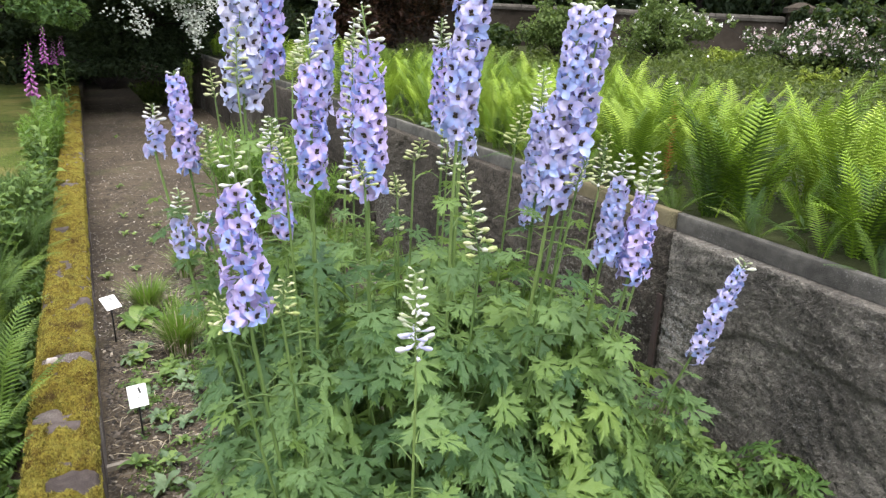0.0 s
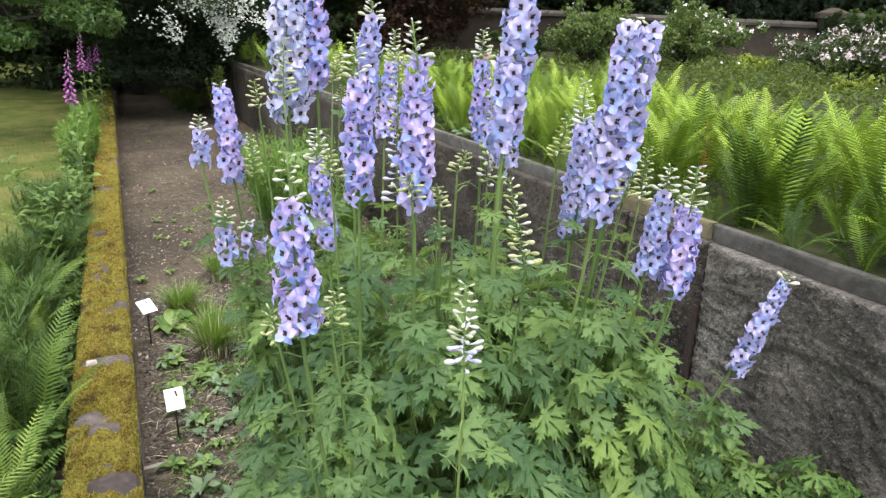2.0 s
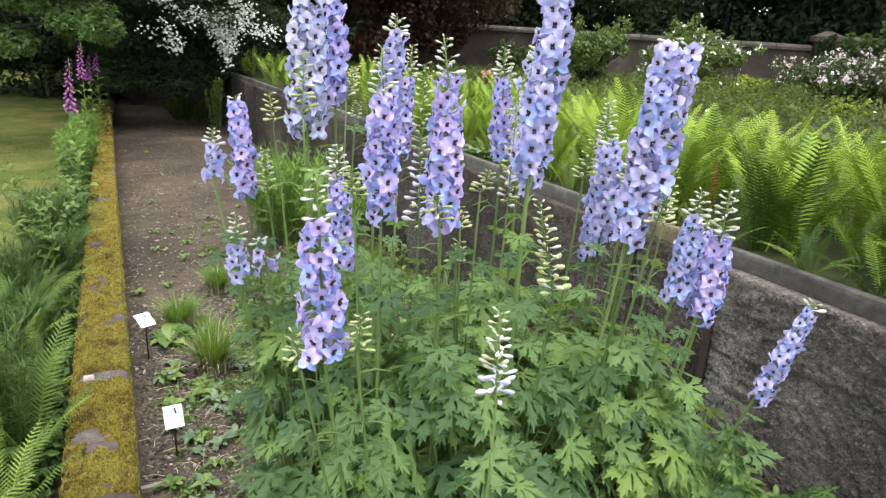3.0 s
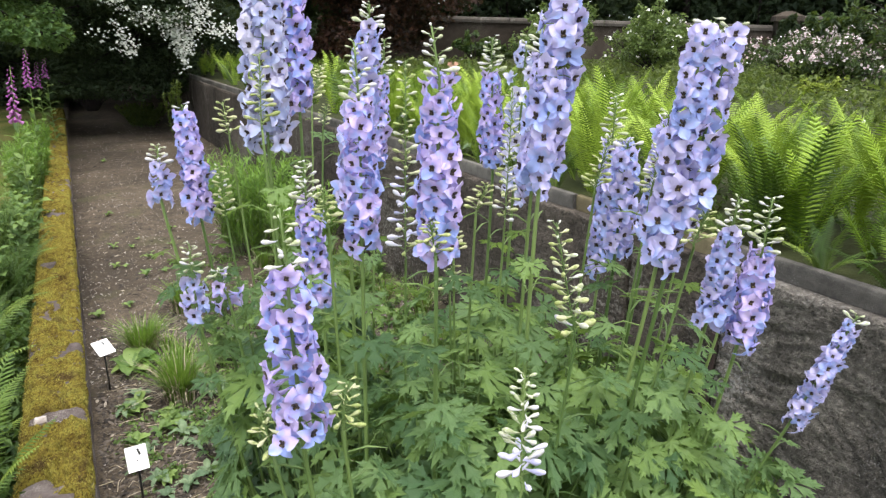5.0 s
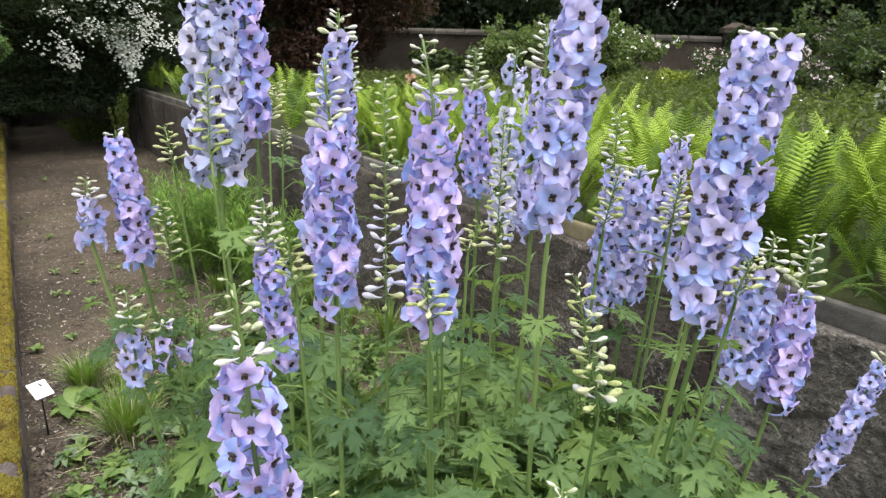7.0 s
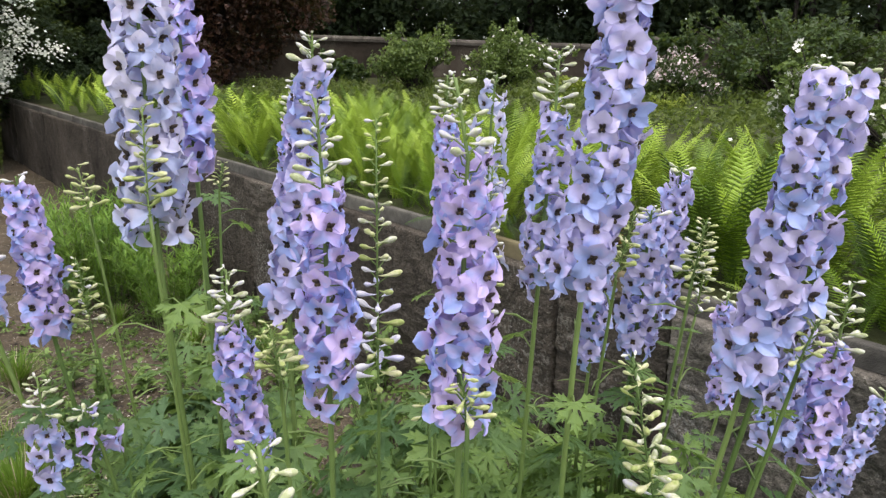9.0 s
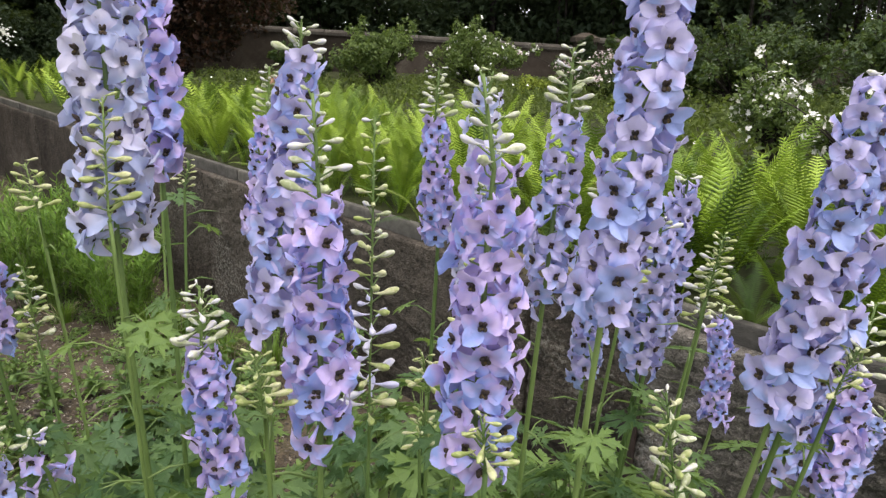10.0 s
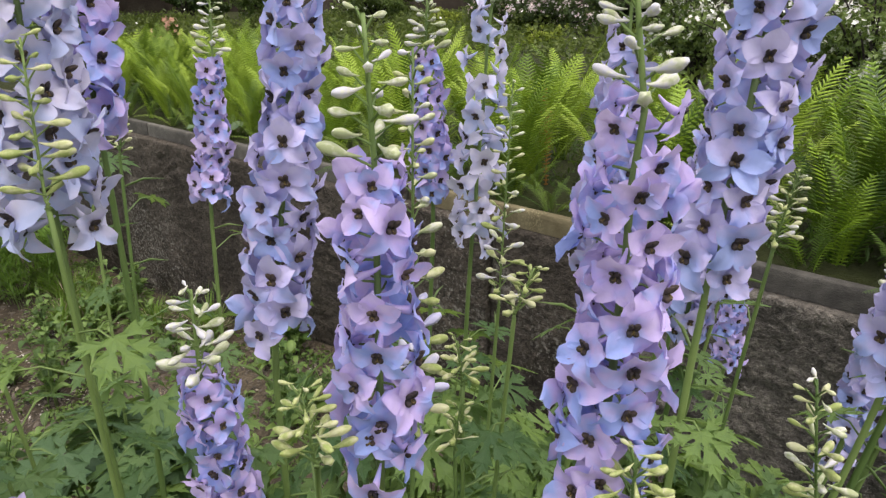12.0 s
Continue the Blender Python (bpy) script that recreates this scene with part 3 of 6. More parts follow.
def build_edging():
    rng = random.Random(5)
    edging = thing("edging_wall", (0, 0, 0), "low stone edging thickly grown over with golden-brown moss", "edging", kind="structure")
    y = -9.0
    while y < 17:
        ln = rng.uniform(0.42, 0.62)
        b = Build()
        w, h = 0.235, 0.290 + rng.uniform(-0.006, 0.006)
        rows = []
        for i in range(9):
            t = i / 8
            rows.append([Vector((-w / 2 + w * u + 0.006 * noise.noise((u * 4, t * 5 + y, 2)), ln * t, hh + 0.008 * noise.noise((u * 5, t * 6, y)) - (0.02 if i in (0, 8) else 0)))
                         for u, hh in ((0, -0.15), (0, h - 0.02), (0.06, h), (0.35, h + 0.004), (0.65, h + 0.004), (0.94, h), (1, h - 0.02), (1, -0.15))])
        b.grid(rows)
        b.f.append(tuple(range(8)))
        b.f.append(tuple(range(len(b.v) - 1, len(b.v) - 9, -1)))
        part("edging_stone", b.mesh("edging_stone", M_EDGE), edging, pose(edge_x(y + ln / 2) - w / 2, y, 0, 0, 0, 1.0 + rng.uniform(-0.6, 0.6)))
        y += ln + 0.012
    ys, yy = [], -9.0
    while yy < 17:
        ys.append(yy)
        yy += 0.008 + 0.0022 * max(0, yy - 2.5, 1.5 - yy)
    rows = []
    for yy in ys:
        row = []
        for k in range(31):
            u = k / 30
            x = edge_x(yy) - 0.245 * (1 - u) + 0.012 * noise.noise((0, yy * 6, u))
            lump = noise.fractal((u * 2.2, yy * 8, 1), 0.9, 2.0, 4)
            cover = moss_cover(u, yy)
            edge = min(u, 1 - u) * 6
            z = 0.274 + 0.032 * smooth(cover * 1.6) * smooth(edge + 0.25) + 0.024 * lump * smooth(cover * 2) + cushion(u, yy) * smooth(cover * 2) + 0.007 * noise.noise((u * 9, yy * 38, 6)) + 0.007 * noise.noise((u * 22, yy * 90, 4))
            if edge < 0.25:
                z -= 0.03 * (0.25 - edge) * 4
            row.append(Vector((x, yy, z - (0.05 if cover < -0.02 else 0))))
        rows.append(row)
    b = Build()
    b.grid(rows)
    tagged(part("moss", b.mesh("moss", M_MOSS), edging, label="golden-brown cushion moss with bare patches"), kind="stuff")
    return edging


build_edging()
flake = thing("stone_flake", (-0.272, 3.325, 0.292), "small white stone flake on the mossy edging", "stone")
bm = Build()
bm.v += [Vector((x, y, z)) for z, k in ((0, 1.0), (0.012, 0.9)) for x, y in ((-0.026 * k, -0.032 * k), (0.022 * k, -0.028 * k), (0.026 * k, 0.026 * k), (-0.018 * k, 0.032 * k))]
bm.f += [(4, 5, 6, 7), (0, 1, 5, 4), (1, 2, 6, 5), (2, 3, 7, 6), (3, 0, 4, 7)]
part("flake", bm.mesh("flake", M_PEBBLE, False), flake, pose(0, 0, 0, 4, 3, 8))


# ---- far garden wall with coping ----
def build_far_wall():
    wall = thing("wall_north", (0, 0, 0), "old sandstone garden wall with pale rounded coping", "wall", kind="structure")
    runs = [((9.6, 25.6), (20.3, 16.8), 0.55, 2.42, 1.92), ((20.95, 16.2), (24.6, 10.4), 0.55, 2.20, 2.02), ((24.6, 10.4), (31.0, -3.0), 0.55, 2.02, 2.0)]
    for i, ((ax, ay), (bx, by), z0, za, zb) in enumerate(runs):
        d = Vector((bx - ax, by - ay, 0))
        n = Vector((-d.y, d.x, 0)).normalized()
        count = max(4, int(d.length / 1.05))
        b = Build()
        rows = []
        for k in range(count * 2 + 1):
            t = k / (count * 2)
            p = Vector((ax, ay, 0)) + d * t
            zt = za + (zb - za) * t
            rows.append([p + n * o + Vector((0, 0, z)) + n * 0.02 * noise.noise((t * 40, z * 3, i)) for o, z in
                         ((-0.2, z0), (-0.2, z0 + 0.45), (-0.2, z0 + 0.9), (-0.2, zt - 0.16), (0.2, zt - 0.16), (0.2, z0))])
        b.grid(rows)
        part("wall_face", b.mesh("wall_face", M_FARWALL, False), wall)
        for k in range(count):
            t0, t1 = (k + 0.01) / count, (k + 0.99) / count
            b = Build()
            rows = []
            for t in (t0, (t0 + t1) / 2, t1):
                p = Vector((ax, ay, za + (zb - za) * t + 0.01 * noise.noise((t * 30, 1, i)))) + d * t
                rows.append([p + n * o + Vector((0, 0, z)) for o, z in ((-0.27, -0.17), (-0.27, -0.08), (-0.2, -0.02), (0, 0.015), (0.2, -0.02), (0.27, -0.08), (0.27, -0.17), (-0.27, -0.17))])
            b.grid(rows)
            part("coping_stone", b.mesh("coping_stone", M_FARCOPE, False), wall)
        if i == 1:
            b = Build()
            rows = []
            for t in (0, 0.5, 1):
                p = Vector((ax, ay, za + (zb - za) * t - 0.42)) + d * t
                rows.append([p + n * o + Vector((0, 0, z)) for o, z in ((-0.25, -0.1), (-0.25, 0.0), (-0.2, 0.03), (-0.2, -0.1))])
            b.grid(rows)
            part("string_course", b.mesh("string_course", M_FARCOPE, False), wall)
    b = Build()
    rows = [[Vector((x * s, y * s, z)) for x, y in ((-1, -1), (1, -1), (1, 1), (-1, 1), (-1, -1))] for z, s in ((0.5, 0.33), (2.05, 0.33), (2.05, 0.42), (2.2, 0.42), (2.36, 0.1))]
    b.grid(rows)
    part("pier", b.mesh("pier", M_FARWALL, False), wall, pose(20.6, 16.5, 0, 0, 0, -40), "square stone pier with a capped top")


build_far_wall()


# ---- trees and woods ----
def tree(name, at, label, height, blobs, trunk_r, crown_mat, leaves, leaf_size, seed, flat=0.55, lean=(0, 0), extra=None, shell=0.5, root=(0, 0, 0)):
    rng = np.random.default_rng(seed)
    t = thing(name, at, label, "tree")
    b = Build()
    rg = random.Random(seed)
    top = Vector((lean[0], lean[1], height * 0.8))
    path = curve3((root[0], root[1], root[2] - 0.1), (root[0] * 0.8 + 0.1, root[1] * 0.8, root[2] + height * 0.2), (lean[0] * 0.5 - 0.1, lean[1] * 0.5, height * 0.5), top, 9)
    b.tube(path, [trunk_r * (1.35 - 1.15 * i / 8) for i in range(9)], 9)
    for c, r in blobs:
        s = path[rg.randint(2, 6)]
        c = Vector(c)
        e = c + Vector((rg.uniform(-.3, .3) * r[0], rg.uniform(-.3, .3) * r[1], rg.uniform(-.2, .3) * r[2]))
        limb = curve3(s, s + (e - s) * 0.3 + Vector((0, 0, 0.25)), s + (e - s) * 0.7 + Vector((0, 0, 0.2)), e, 6)
        b.tube(limb, [trunk_r * (0.42 - 0.06 * i) for i in range(6)], 5)
        for _ in range(3):
            q = limb[rg.randint(2, 5)]
            w = Vector((rg.uniform(-1, 1) * r[0], rg.uniform(-1, 1) * r[1], rg.uniform(-.6, .8) * r[2])) * 0.8
            b.tube([q, q + w * 0.5 + Vector((0, 0, 0.05)), q + w], [trunk_r * 0.12, trunk_r * 0.08, trunk_r * 0.03], 4)
    part("trunk", b.mesh("trunk", M_BARK), t)
    part("crown", leaf_cloud("crown", blobs, leaves, leaf_size, crown_mat, rng, flat, shell), t)
    if extra:
        n, me, lab = extra(rng)
        part(n, me, t, label=lab)
    return t


def scattered_blobs(rg, n, cx, cy, cz, rx, ry, rz, s0, s1, squash=0.7):
    out = []
    for _ in range(n):
        w, u = rg.uniform(0, 2 * math.pi), rg.uniform(-1, 1)
        k = rg.uniform(0.3, 1.0)
        s = rg.uniform(s0, s1)
        out.append(((cx + rx * k * math.cos(w) * math.sqrt(1 - u * u), cy + ry * k * math.sin(w) * math.sqrt(1 - u * u), cz + rz * k * u), (s, s, s * squash)))
    return out


DRIFTS = [((-0.20, 2.33), (0.66, 1.87), 100, 0.05), ((0.40, 2.10), (0.95, 1.88), 70, 0.04), ((0.66, 1.84), (1.20, 1.76), 80, 0.05), ((0.72, 1.72), (1.12, 1.62), 75, 0.06),
          ((0.78, 1.55), (1.05, 1.48), 45, 0.05), ((0.86, 1.40), (0.98, 1.24), 26, 0.04), ((1.15, 1.90), (1.84, 1.78), 80, 0.05), ((1.05, 2.32), (1.44, 2.12), 60, 0.05),
          ((0.75, 2.04), (1.40, 2.06), 55, 0.04), ((-0.14, 1.93), (0.10, 1.72), 22, 0.04), ((0.0, 1.66), (0.24, 1.50), 22, 0.04), ((-0.12, 1.56), (0.20, 1.46), 18, 0.03),
          ((0.2, 2.55), (1.5, 2.45), 70, 0.05), ((0.6, 2.8), (1.7, 2.7), 60, 0.05), ((-0.46, 1.80), (-0.2, 1.75), 8, 0.05)]


def bracts(tiers):
    """White star-shaped bracts lying along the upper side of flat tiers."""
    def make(rng):
        b = Build()
        rg = random.Random(77)
        for (c, r), many in tiers:
            for _ in range(many):
                w, k = rg.uniform(0, 2 * math.pi), math.sqrt(rg.random())
                p = Vector((c[0] + r[0] * k * math.cos(w), c[1] + r[1] * k * math.sin(w), c[2] + r[2] * (1.2 + 0.9 * rg.random()) * (1 - 0.7 * k * k)))
                s, turn = rg.uniform(0.025, 0.045), rg.uniform(0, 1.5)
                tilt = Vector((rg.uniform(-.5, .5), rg.uniform(-1.3, -.3), 0.8)).normalized()
                m = facing(p, tilt, (0, 1, 0), s, math.degrees(turn))
                i = len(b.v)
                b.v += [m @ Vector(q) for q in ((0, 0, 0), (1, 0, .12), (.42, .42, .1), (0, 1, .12), (-.42, .42, .1), (-1, 0, .12), (-.42, -.42, .1), (0, -1, .12), (.42, -.42, .1))]
                b.f += [(i, i + 8, i + 1, i + 2), (i, i + 2, i + 3, i + 4), (i, i + 4, i + 5, i + 6), (i, i + 6, i + 7, i + 8)]
        for (ax, az), (cx, cz), many, wide in DRIFTS:
            for _ in range(int(many * 2.2)):
                t = rg.random()
                p = Vector((ax + (cx - ax) * t + rg.gauss(0, 0.05), -1.75 + rg.uniform(-0.2, 0.2), az + (cz - az) * t + 0.05 * math.sin(t * 9) + rg.gauss(0, wide * 1.5)))
                s = rg.uniform(0.015, 0.031)
                m = facing(p, (rg.uniform(-.5, .5), rg.uniform(-1.2, -.4), 0.7), (0, 1, 0), s, rg.uniform(0, 90))
                i = len(b.v)
                b.v += [m @ Vector(q) for q in ((0, 0, 0), (1, 0, .12), (.42, .42, .1), (0, 1, .12), (-.42, .42, .1), (-1, 0, .12), (-.42, -.42, .1), (0, -1, .12), (.42, -.42, .1))]
                b.f += [(i, i + 8, i + 1, i + 2), (i, i + 2, i + 3, i + 4), (i, i + 4, i + 5, i + 6), (i, i + 6, i + 7, i + 8)]
        return "bract_layer", b.mesh("bract_layer", M_BRACT, False), "creamy white flat flower bracts"
    return make


rg = random.Random(11)
tiers = []
for k in range(26):
    z = rg.uniform(1.7, 5.2)
    a = rg.uniform(0, 2 * math.pi)
    rr = rg.uniform(0.5, 2.1) * (1 - 0.1 * (z - 1.7))
    s = rg.uniform(0.55, 1.0)
    tiers.append(((rr * math.cos(a) * 1.15, rr * math.sin(a), z), (s * 1.25, s, 0.16)))
# the lowest tiers put dark leaves into the shaded void beneath the crown
tiers += [((0.1, -0.5, 0.85), (1.2, 0.6, 0.3)), ((-1.0, -0.4, 0.9), (0.9, 0.6, 0.3)), ((0.0, -0.4, 1.25), (1.1, 0.7, 0.2)), ((-0.9, -0.6, 1.6), (0.9, 0.7, 0.2)), ((0.7, -0.2, 1.0), (0.8, 0.6, 0.2)), ((1.25, -1.0, 1.75), (0.55, 0.4, 0.12)), ((1.05, -1.1, 1.45), (0.3, 0.3, 0.10)), ((1.7, -0.9, 2.05), (0.7, 0.4, 0.12)), ((0.2, -1.5, 2.35), (0.9, 0.4, 0.12)), ((-0.8, -1.6, 2.75), (0.9, 0.4, 0.13)), ((0.7, -1.6, 2.9), (0.8, 0.5, 0.13)), ((1.3, -1.3, 2.5), (0.7, 0.5, 0.13))]
low = [(((c[0], c[1], c[2]), r), int(260 * r[0] * r[1]) + 30) for c, r in tiers if c[2] > 2.6]
tree("dogwood_tree", (0.75, 15.2, 0.0), "dark spreading dogwood tree with tiers of white bracts", 5.5,
     [(c, (r[0], r[1], 0.24)) for c, r in tiers], 0.08, M_WOOD_DARK, 60000, 0.046, 3, 0.7, extra=bracts(low), root=(1.95, 0.9, 0.86))
tree("green_tree", (-2.4, 12.4, 0.1), "broad-leaved green tree hanging over the lawn", 6.5,
     scattered_blobs(rg, 70, 1.45, -0.9, 2.95, 1.5, 1.3, 1.6, 0.18, 0.46, 0.55), 0.12, M_TREE, 44000, 0.042, 4)
tree("copper_beech", (8.2, 21.2, 0.8), "dark reddish-brown copper beech tree with low crown", 9.0,
     scattered_blobs(rg, 44, 0, 0, 3.6, 3.4, 2.6, 3.4, 0.8, 1.4), 0.25, M_COPPER, 52000, 0.085, 5)
# last two blob groups: canopy mostly out of view, added to shade the path end
tree("evergreen_tree", (-1.6, 22.5, 0.0), "dark evergreen tree with an added canopy shading the end of the path", 10.0,
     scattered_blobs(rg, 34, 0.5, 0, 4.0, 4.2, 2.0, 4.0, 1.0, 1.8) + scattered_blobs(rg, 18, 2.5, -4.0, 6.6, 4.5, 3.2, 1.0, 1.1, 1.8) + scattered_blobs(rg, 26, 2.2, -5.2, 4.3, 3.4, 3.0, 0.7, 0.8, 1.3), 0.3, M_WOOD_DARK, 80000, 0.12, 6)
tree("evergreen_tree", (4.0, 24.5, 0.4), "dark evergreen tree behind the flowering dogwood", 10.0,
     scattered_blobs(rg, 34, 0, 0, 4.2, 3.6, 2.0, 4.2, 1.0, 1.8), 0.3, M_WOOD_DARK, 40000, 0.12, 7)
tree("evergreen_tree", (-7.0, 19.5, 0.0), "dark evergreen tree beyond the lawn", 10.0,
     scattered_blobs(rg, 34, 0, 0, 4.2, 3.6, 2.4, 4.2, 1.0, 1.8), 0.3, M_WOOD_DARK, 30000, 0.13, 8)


def build_woods():
    """The wood beyond the garden wall, with an unseen canopy added to shade it."""
    rng = np.random.default_rng(21)
    rg = random.Random(21)
    woods = tagged(thing("woodland", (0, 0, 0), "dark dense wood behind the garden wall", "trees"), kind="stuff")
    blobs, b = [], Build()
    for _ in range(270):
        a, dist = radians(rg.uniform(-26, 96)), rg.uniform(33, 46)
        for k in range(4):
            z = rg.uniform(0.6, 12)
            s = rg.uniform(1.2, 2.3)
            blobs.append(((dist * math.sin(a) + rg.uniform(-2, 2), dist * math.cos(a) + rg.uniform(-2, 2), z), (s, s, s * 0.7)))
        x, y = dist * math.sin(a), dist * math.cos(a)
        r = rg.uniform(0.06, 0.2)
        b.tube(curve3((x, y, 0), (x + rg.uniform(-.3, .3), y, 3), (x + rg.uniform(-.5, .5), y, 6), (x + rg.uniform(-1, 1), y, 11), 6), [r, r * .9, r * .8, r * .7, r * .5, r * .3], 6)
    for _ in range(220):
        a, dist, s = radians(rg.uniform(15, 66)), rg.uniform(33, 40), rg.uniform(1.0, 1.8)
        blobs.append(((dist * math.sin(a), dist * math.cos(a), rg.uniform(1.6, 6)), (s, s, s * 0.7)))
    # canopy above the view, added only to keep light off the wood
    for _ in range(150):
        a, dist, s = radians(rg.uniform(-26, 96)), rg.uniform(27.5, 33), rg.uniform(1.6, 2.6)
        blobs.append(((dist * math.sin(a), dist * math.cos(a), rg.uniform(9.5, 13)), (s, s, s * 0.6)))
    part("trunk", b.mesh("trunk", M_BARK), woods)
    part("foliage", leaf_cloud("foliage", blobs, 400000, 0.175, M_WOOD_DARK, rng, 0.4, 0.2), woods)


build_woods()


# ---- shrubs and roses beyond the ferns ----
def shrub(name, at, label, radii, leaf_material, leaves, leaf_size, seed, flowers=0, petal=None, bloom=0.035, blobs=9):
    rng, rg = np.random.default_rng(seed), random.Random(seed)
    s = thing(name, at, label, "shrub")
    rx, ry, rz = radii
    bl = scattered_blobs(rg, blobs, 0, 0, rz * 1.0, rx * 0.65, ry * 0.65, rz * 0.65, min(radii) * 0.22, min(radii) * 0.46, 0.8)
    small = min(radii)
    for c, r in bl[:]:
        for _ in range(2):
            d = Vector((c[0] / rx, c[1] / ry, c[2] / rz - 0.7)) + Vector((rg.uniform(-.5, .5), rg.uniform(-.5, .5), rg.uniform(-.2, .6)))
            k, q = rg.uniform(0.15, 0.5), rg.uniform(0.08, 0.18) * small
            p = (c[0] + d.x * k * rx, c[1] + d.y * k * ry, max(q, c[2] + d.z * k * rz))
            bl.append((p, (q, q, q * rg.uniform(0.8, 1.7))))
    b = Build()
    for c, r in bl:
        b.tube(curve3((rg.uniform(-.1, .1), rg.uniform(-.1, .1), -0.05), (c[0] * .2, c[1] * .2, c[2] * .5), (c[0] * .7, c[1] * .7, c[2] * .9), c, 6), [0.014, 0.012, 0.011, 0.009, 0.007, 0.004], 5)
    part("stem", b.mesh("stem", M_BARK), s)
    part("foliage", leaf_cloud("foliage", bl, leaves, leaf_size, leaf_material, rng, 0.45, 0.35), s)
    if flowers:
        f = Build()
        for _ in range(flowers):
            c, r = bl[rg.randrange(len(bl))]
            d = Vector((rg.gauss(0, 1), rg.gauss(0, 1) - 0.4, rg.gauss(0.4, 0.8))).normalized()
            p = Vector(c) + Vector((d.x * r[0], d.y * r[1], d.z * r[2])) * rg.uniform(0.9, 1.2)
            for q in range(rg.choice((1, 2, 3, 5))):
                pp = p + Vector((rg.uniform(-1, 1), rg.uniform(-1, 1), rg.uniform(-1, 1))) * bloom * 1.7 * (q > 0)
                m = facing(pp, d + Vector((rg.uniform(-.5, .5), rg.uniform(-.5, .5), 0.3)), (0, 0, 1), bloom * rg.uniform(0.7, 1.2), rg.uniform(0, 72))
                i = len(f.v)
                f.v.append(m @ Vector((0, 0, 0)))
                for j in range(10):
                    w = 2 * math.pi * j / 10
                    rr = 1.0 if j % 2 else 0.62
                    f.v.append(m @ Vector((rr * math.cos(w), rr * math.sin(w), 0.28 if j % 2 else 0.12)))
                f.f += [(i, i + 1 + j, i + 1 + (j + 1) % 10) for j in range(10)]
        part("blossom", f.mesh("blossom", petal, False), s)
    return s


TZ = 0.86
shrub("rose_bush", (12.05, 9.05, 0.66), "rambling rose bush thick with blush white blossoms", (2.0, 2.0, 0.60), M_SHRUB, 13000, 0.035, 31, 950, M_PINK, 0.023, 60)
shrub("rose_bush", (11.4, 12.6, TZ), "tall green shrub dotted with small white flowers", (1.6, 1.3, 0.70), M_ROSELEAF, 11000, 0.045, 32, 130, M_WHITE, 0.026, 40)
shrub("shrub", (9.4, 13.4, TZ), "bushy mid-green shrub before the garden wall", (1.4, 1.2, 0.70), M_ROSELEAF, 10000, 0.045, 33, 12, M_WHITE, 0.034, 36)
shrub("shrub", (9.75, 7.35, 0.6), "small yellow-green leafy shrub", (0.46, 0.46, 0.27), M_SHRUB_YELLOW, 2600, 0.028, 34, blobs=14)
shrub("shrub", (10.9, 10.4, 0.65), "yellow-green leafy shrub in the border", (0.45, 0.45, 0.36), M_SHRUB_YELLOW, 2200, 0.03, 35, blobs=14)
for x, y, rx, rz, many, seed in ((6.8, 3.75, 0.50, 0.46, 150, 36), (6.6, 2.95, 0.62, 0.40, 190, 37), (6.3, 2.2, 0.6, 0.42, 190, 46), (7.6, 2.9, 0.7, 0.40, 150, 50), (6.4, 1.4, 0.6, 0.42, 120, 51)):
    shrub("rose_bush", (x, y, 0.84), "open rose bush with clusters of white flowers", (rx, rx, rz), M_ROSELEAF, 4600, 0.026, seed, many, M_WHITE, 0.027, 30)
shrub("shrub", (12.7, 7.0, 0.8), "dark green rounded evergreen shrub", (2.1, 1.9, 0.92), M_SHRUB, 14000, 0.05, 38, blobs=50)
shrub("shrub", (13.2, 4.6, 0.85), "dark green rounded evergreen shrub", (2.4, 2.0, 0.95), M_SHRUB, 14000, 0.05, 39, blobs=50)
shrub("shrub", (14.0, 1.6, 0.85), "dark green rounded evergreen shrub", (2.4, 2.0, 0.95), M_SHRUB, 11000, 0.05, 52, blobs=44)
shrub("shrub", (8.6, 15.6, TZ), "low dark green shrub under the copper beech", (1.4, 1.2, 0.5), M_SHRUB, 3600, 0.08, 40, blobs=12)
shrub("shrub", (5.6, 11.0, TZ - 0.05), "border plant with salmon pink flower heads", (0.55, 0.5, 0.28), M_HERB, 1200, 0.06, 41, 34, M_ORANGE, 0.04)
shrub("shrub", (14.6, 10.6, TZ), "climbing shrub against the garden wall", (0.9, 0.8, 0.75), M_SHRUB, 3000, 0.08, 42, blobs=10)
shrub("shrub", (20.15, 16.05, 0.5), "ivy mound climbing the wall pier", (0.65, 0.65, 0.95), M_WOOD_DARK, 5000, 0.07, 43, blobs=10)

# near-black leaves put where only tree shade ends the path
shrub("hedge", (0.2, 19.6, 0.0), "added dense dark leaf mass standing in for tree shade closing the path", (3.2, 0.9, 1.25), M_WOOD_DARK, 24000, 0.065, 48, blobs=40)
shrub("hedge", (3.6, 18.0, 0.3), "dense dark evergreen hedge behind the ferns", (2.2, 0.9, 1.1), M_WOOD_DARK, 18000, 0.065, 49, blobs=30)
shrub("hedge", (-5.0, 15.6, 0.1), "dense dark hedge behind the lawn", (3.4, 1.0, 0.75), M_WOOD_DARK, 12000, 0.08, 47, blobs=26)


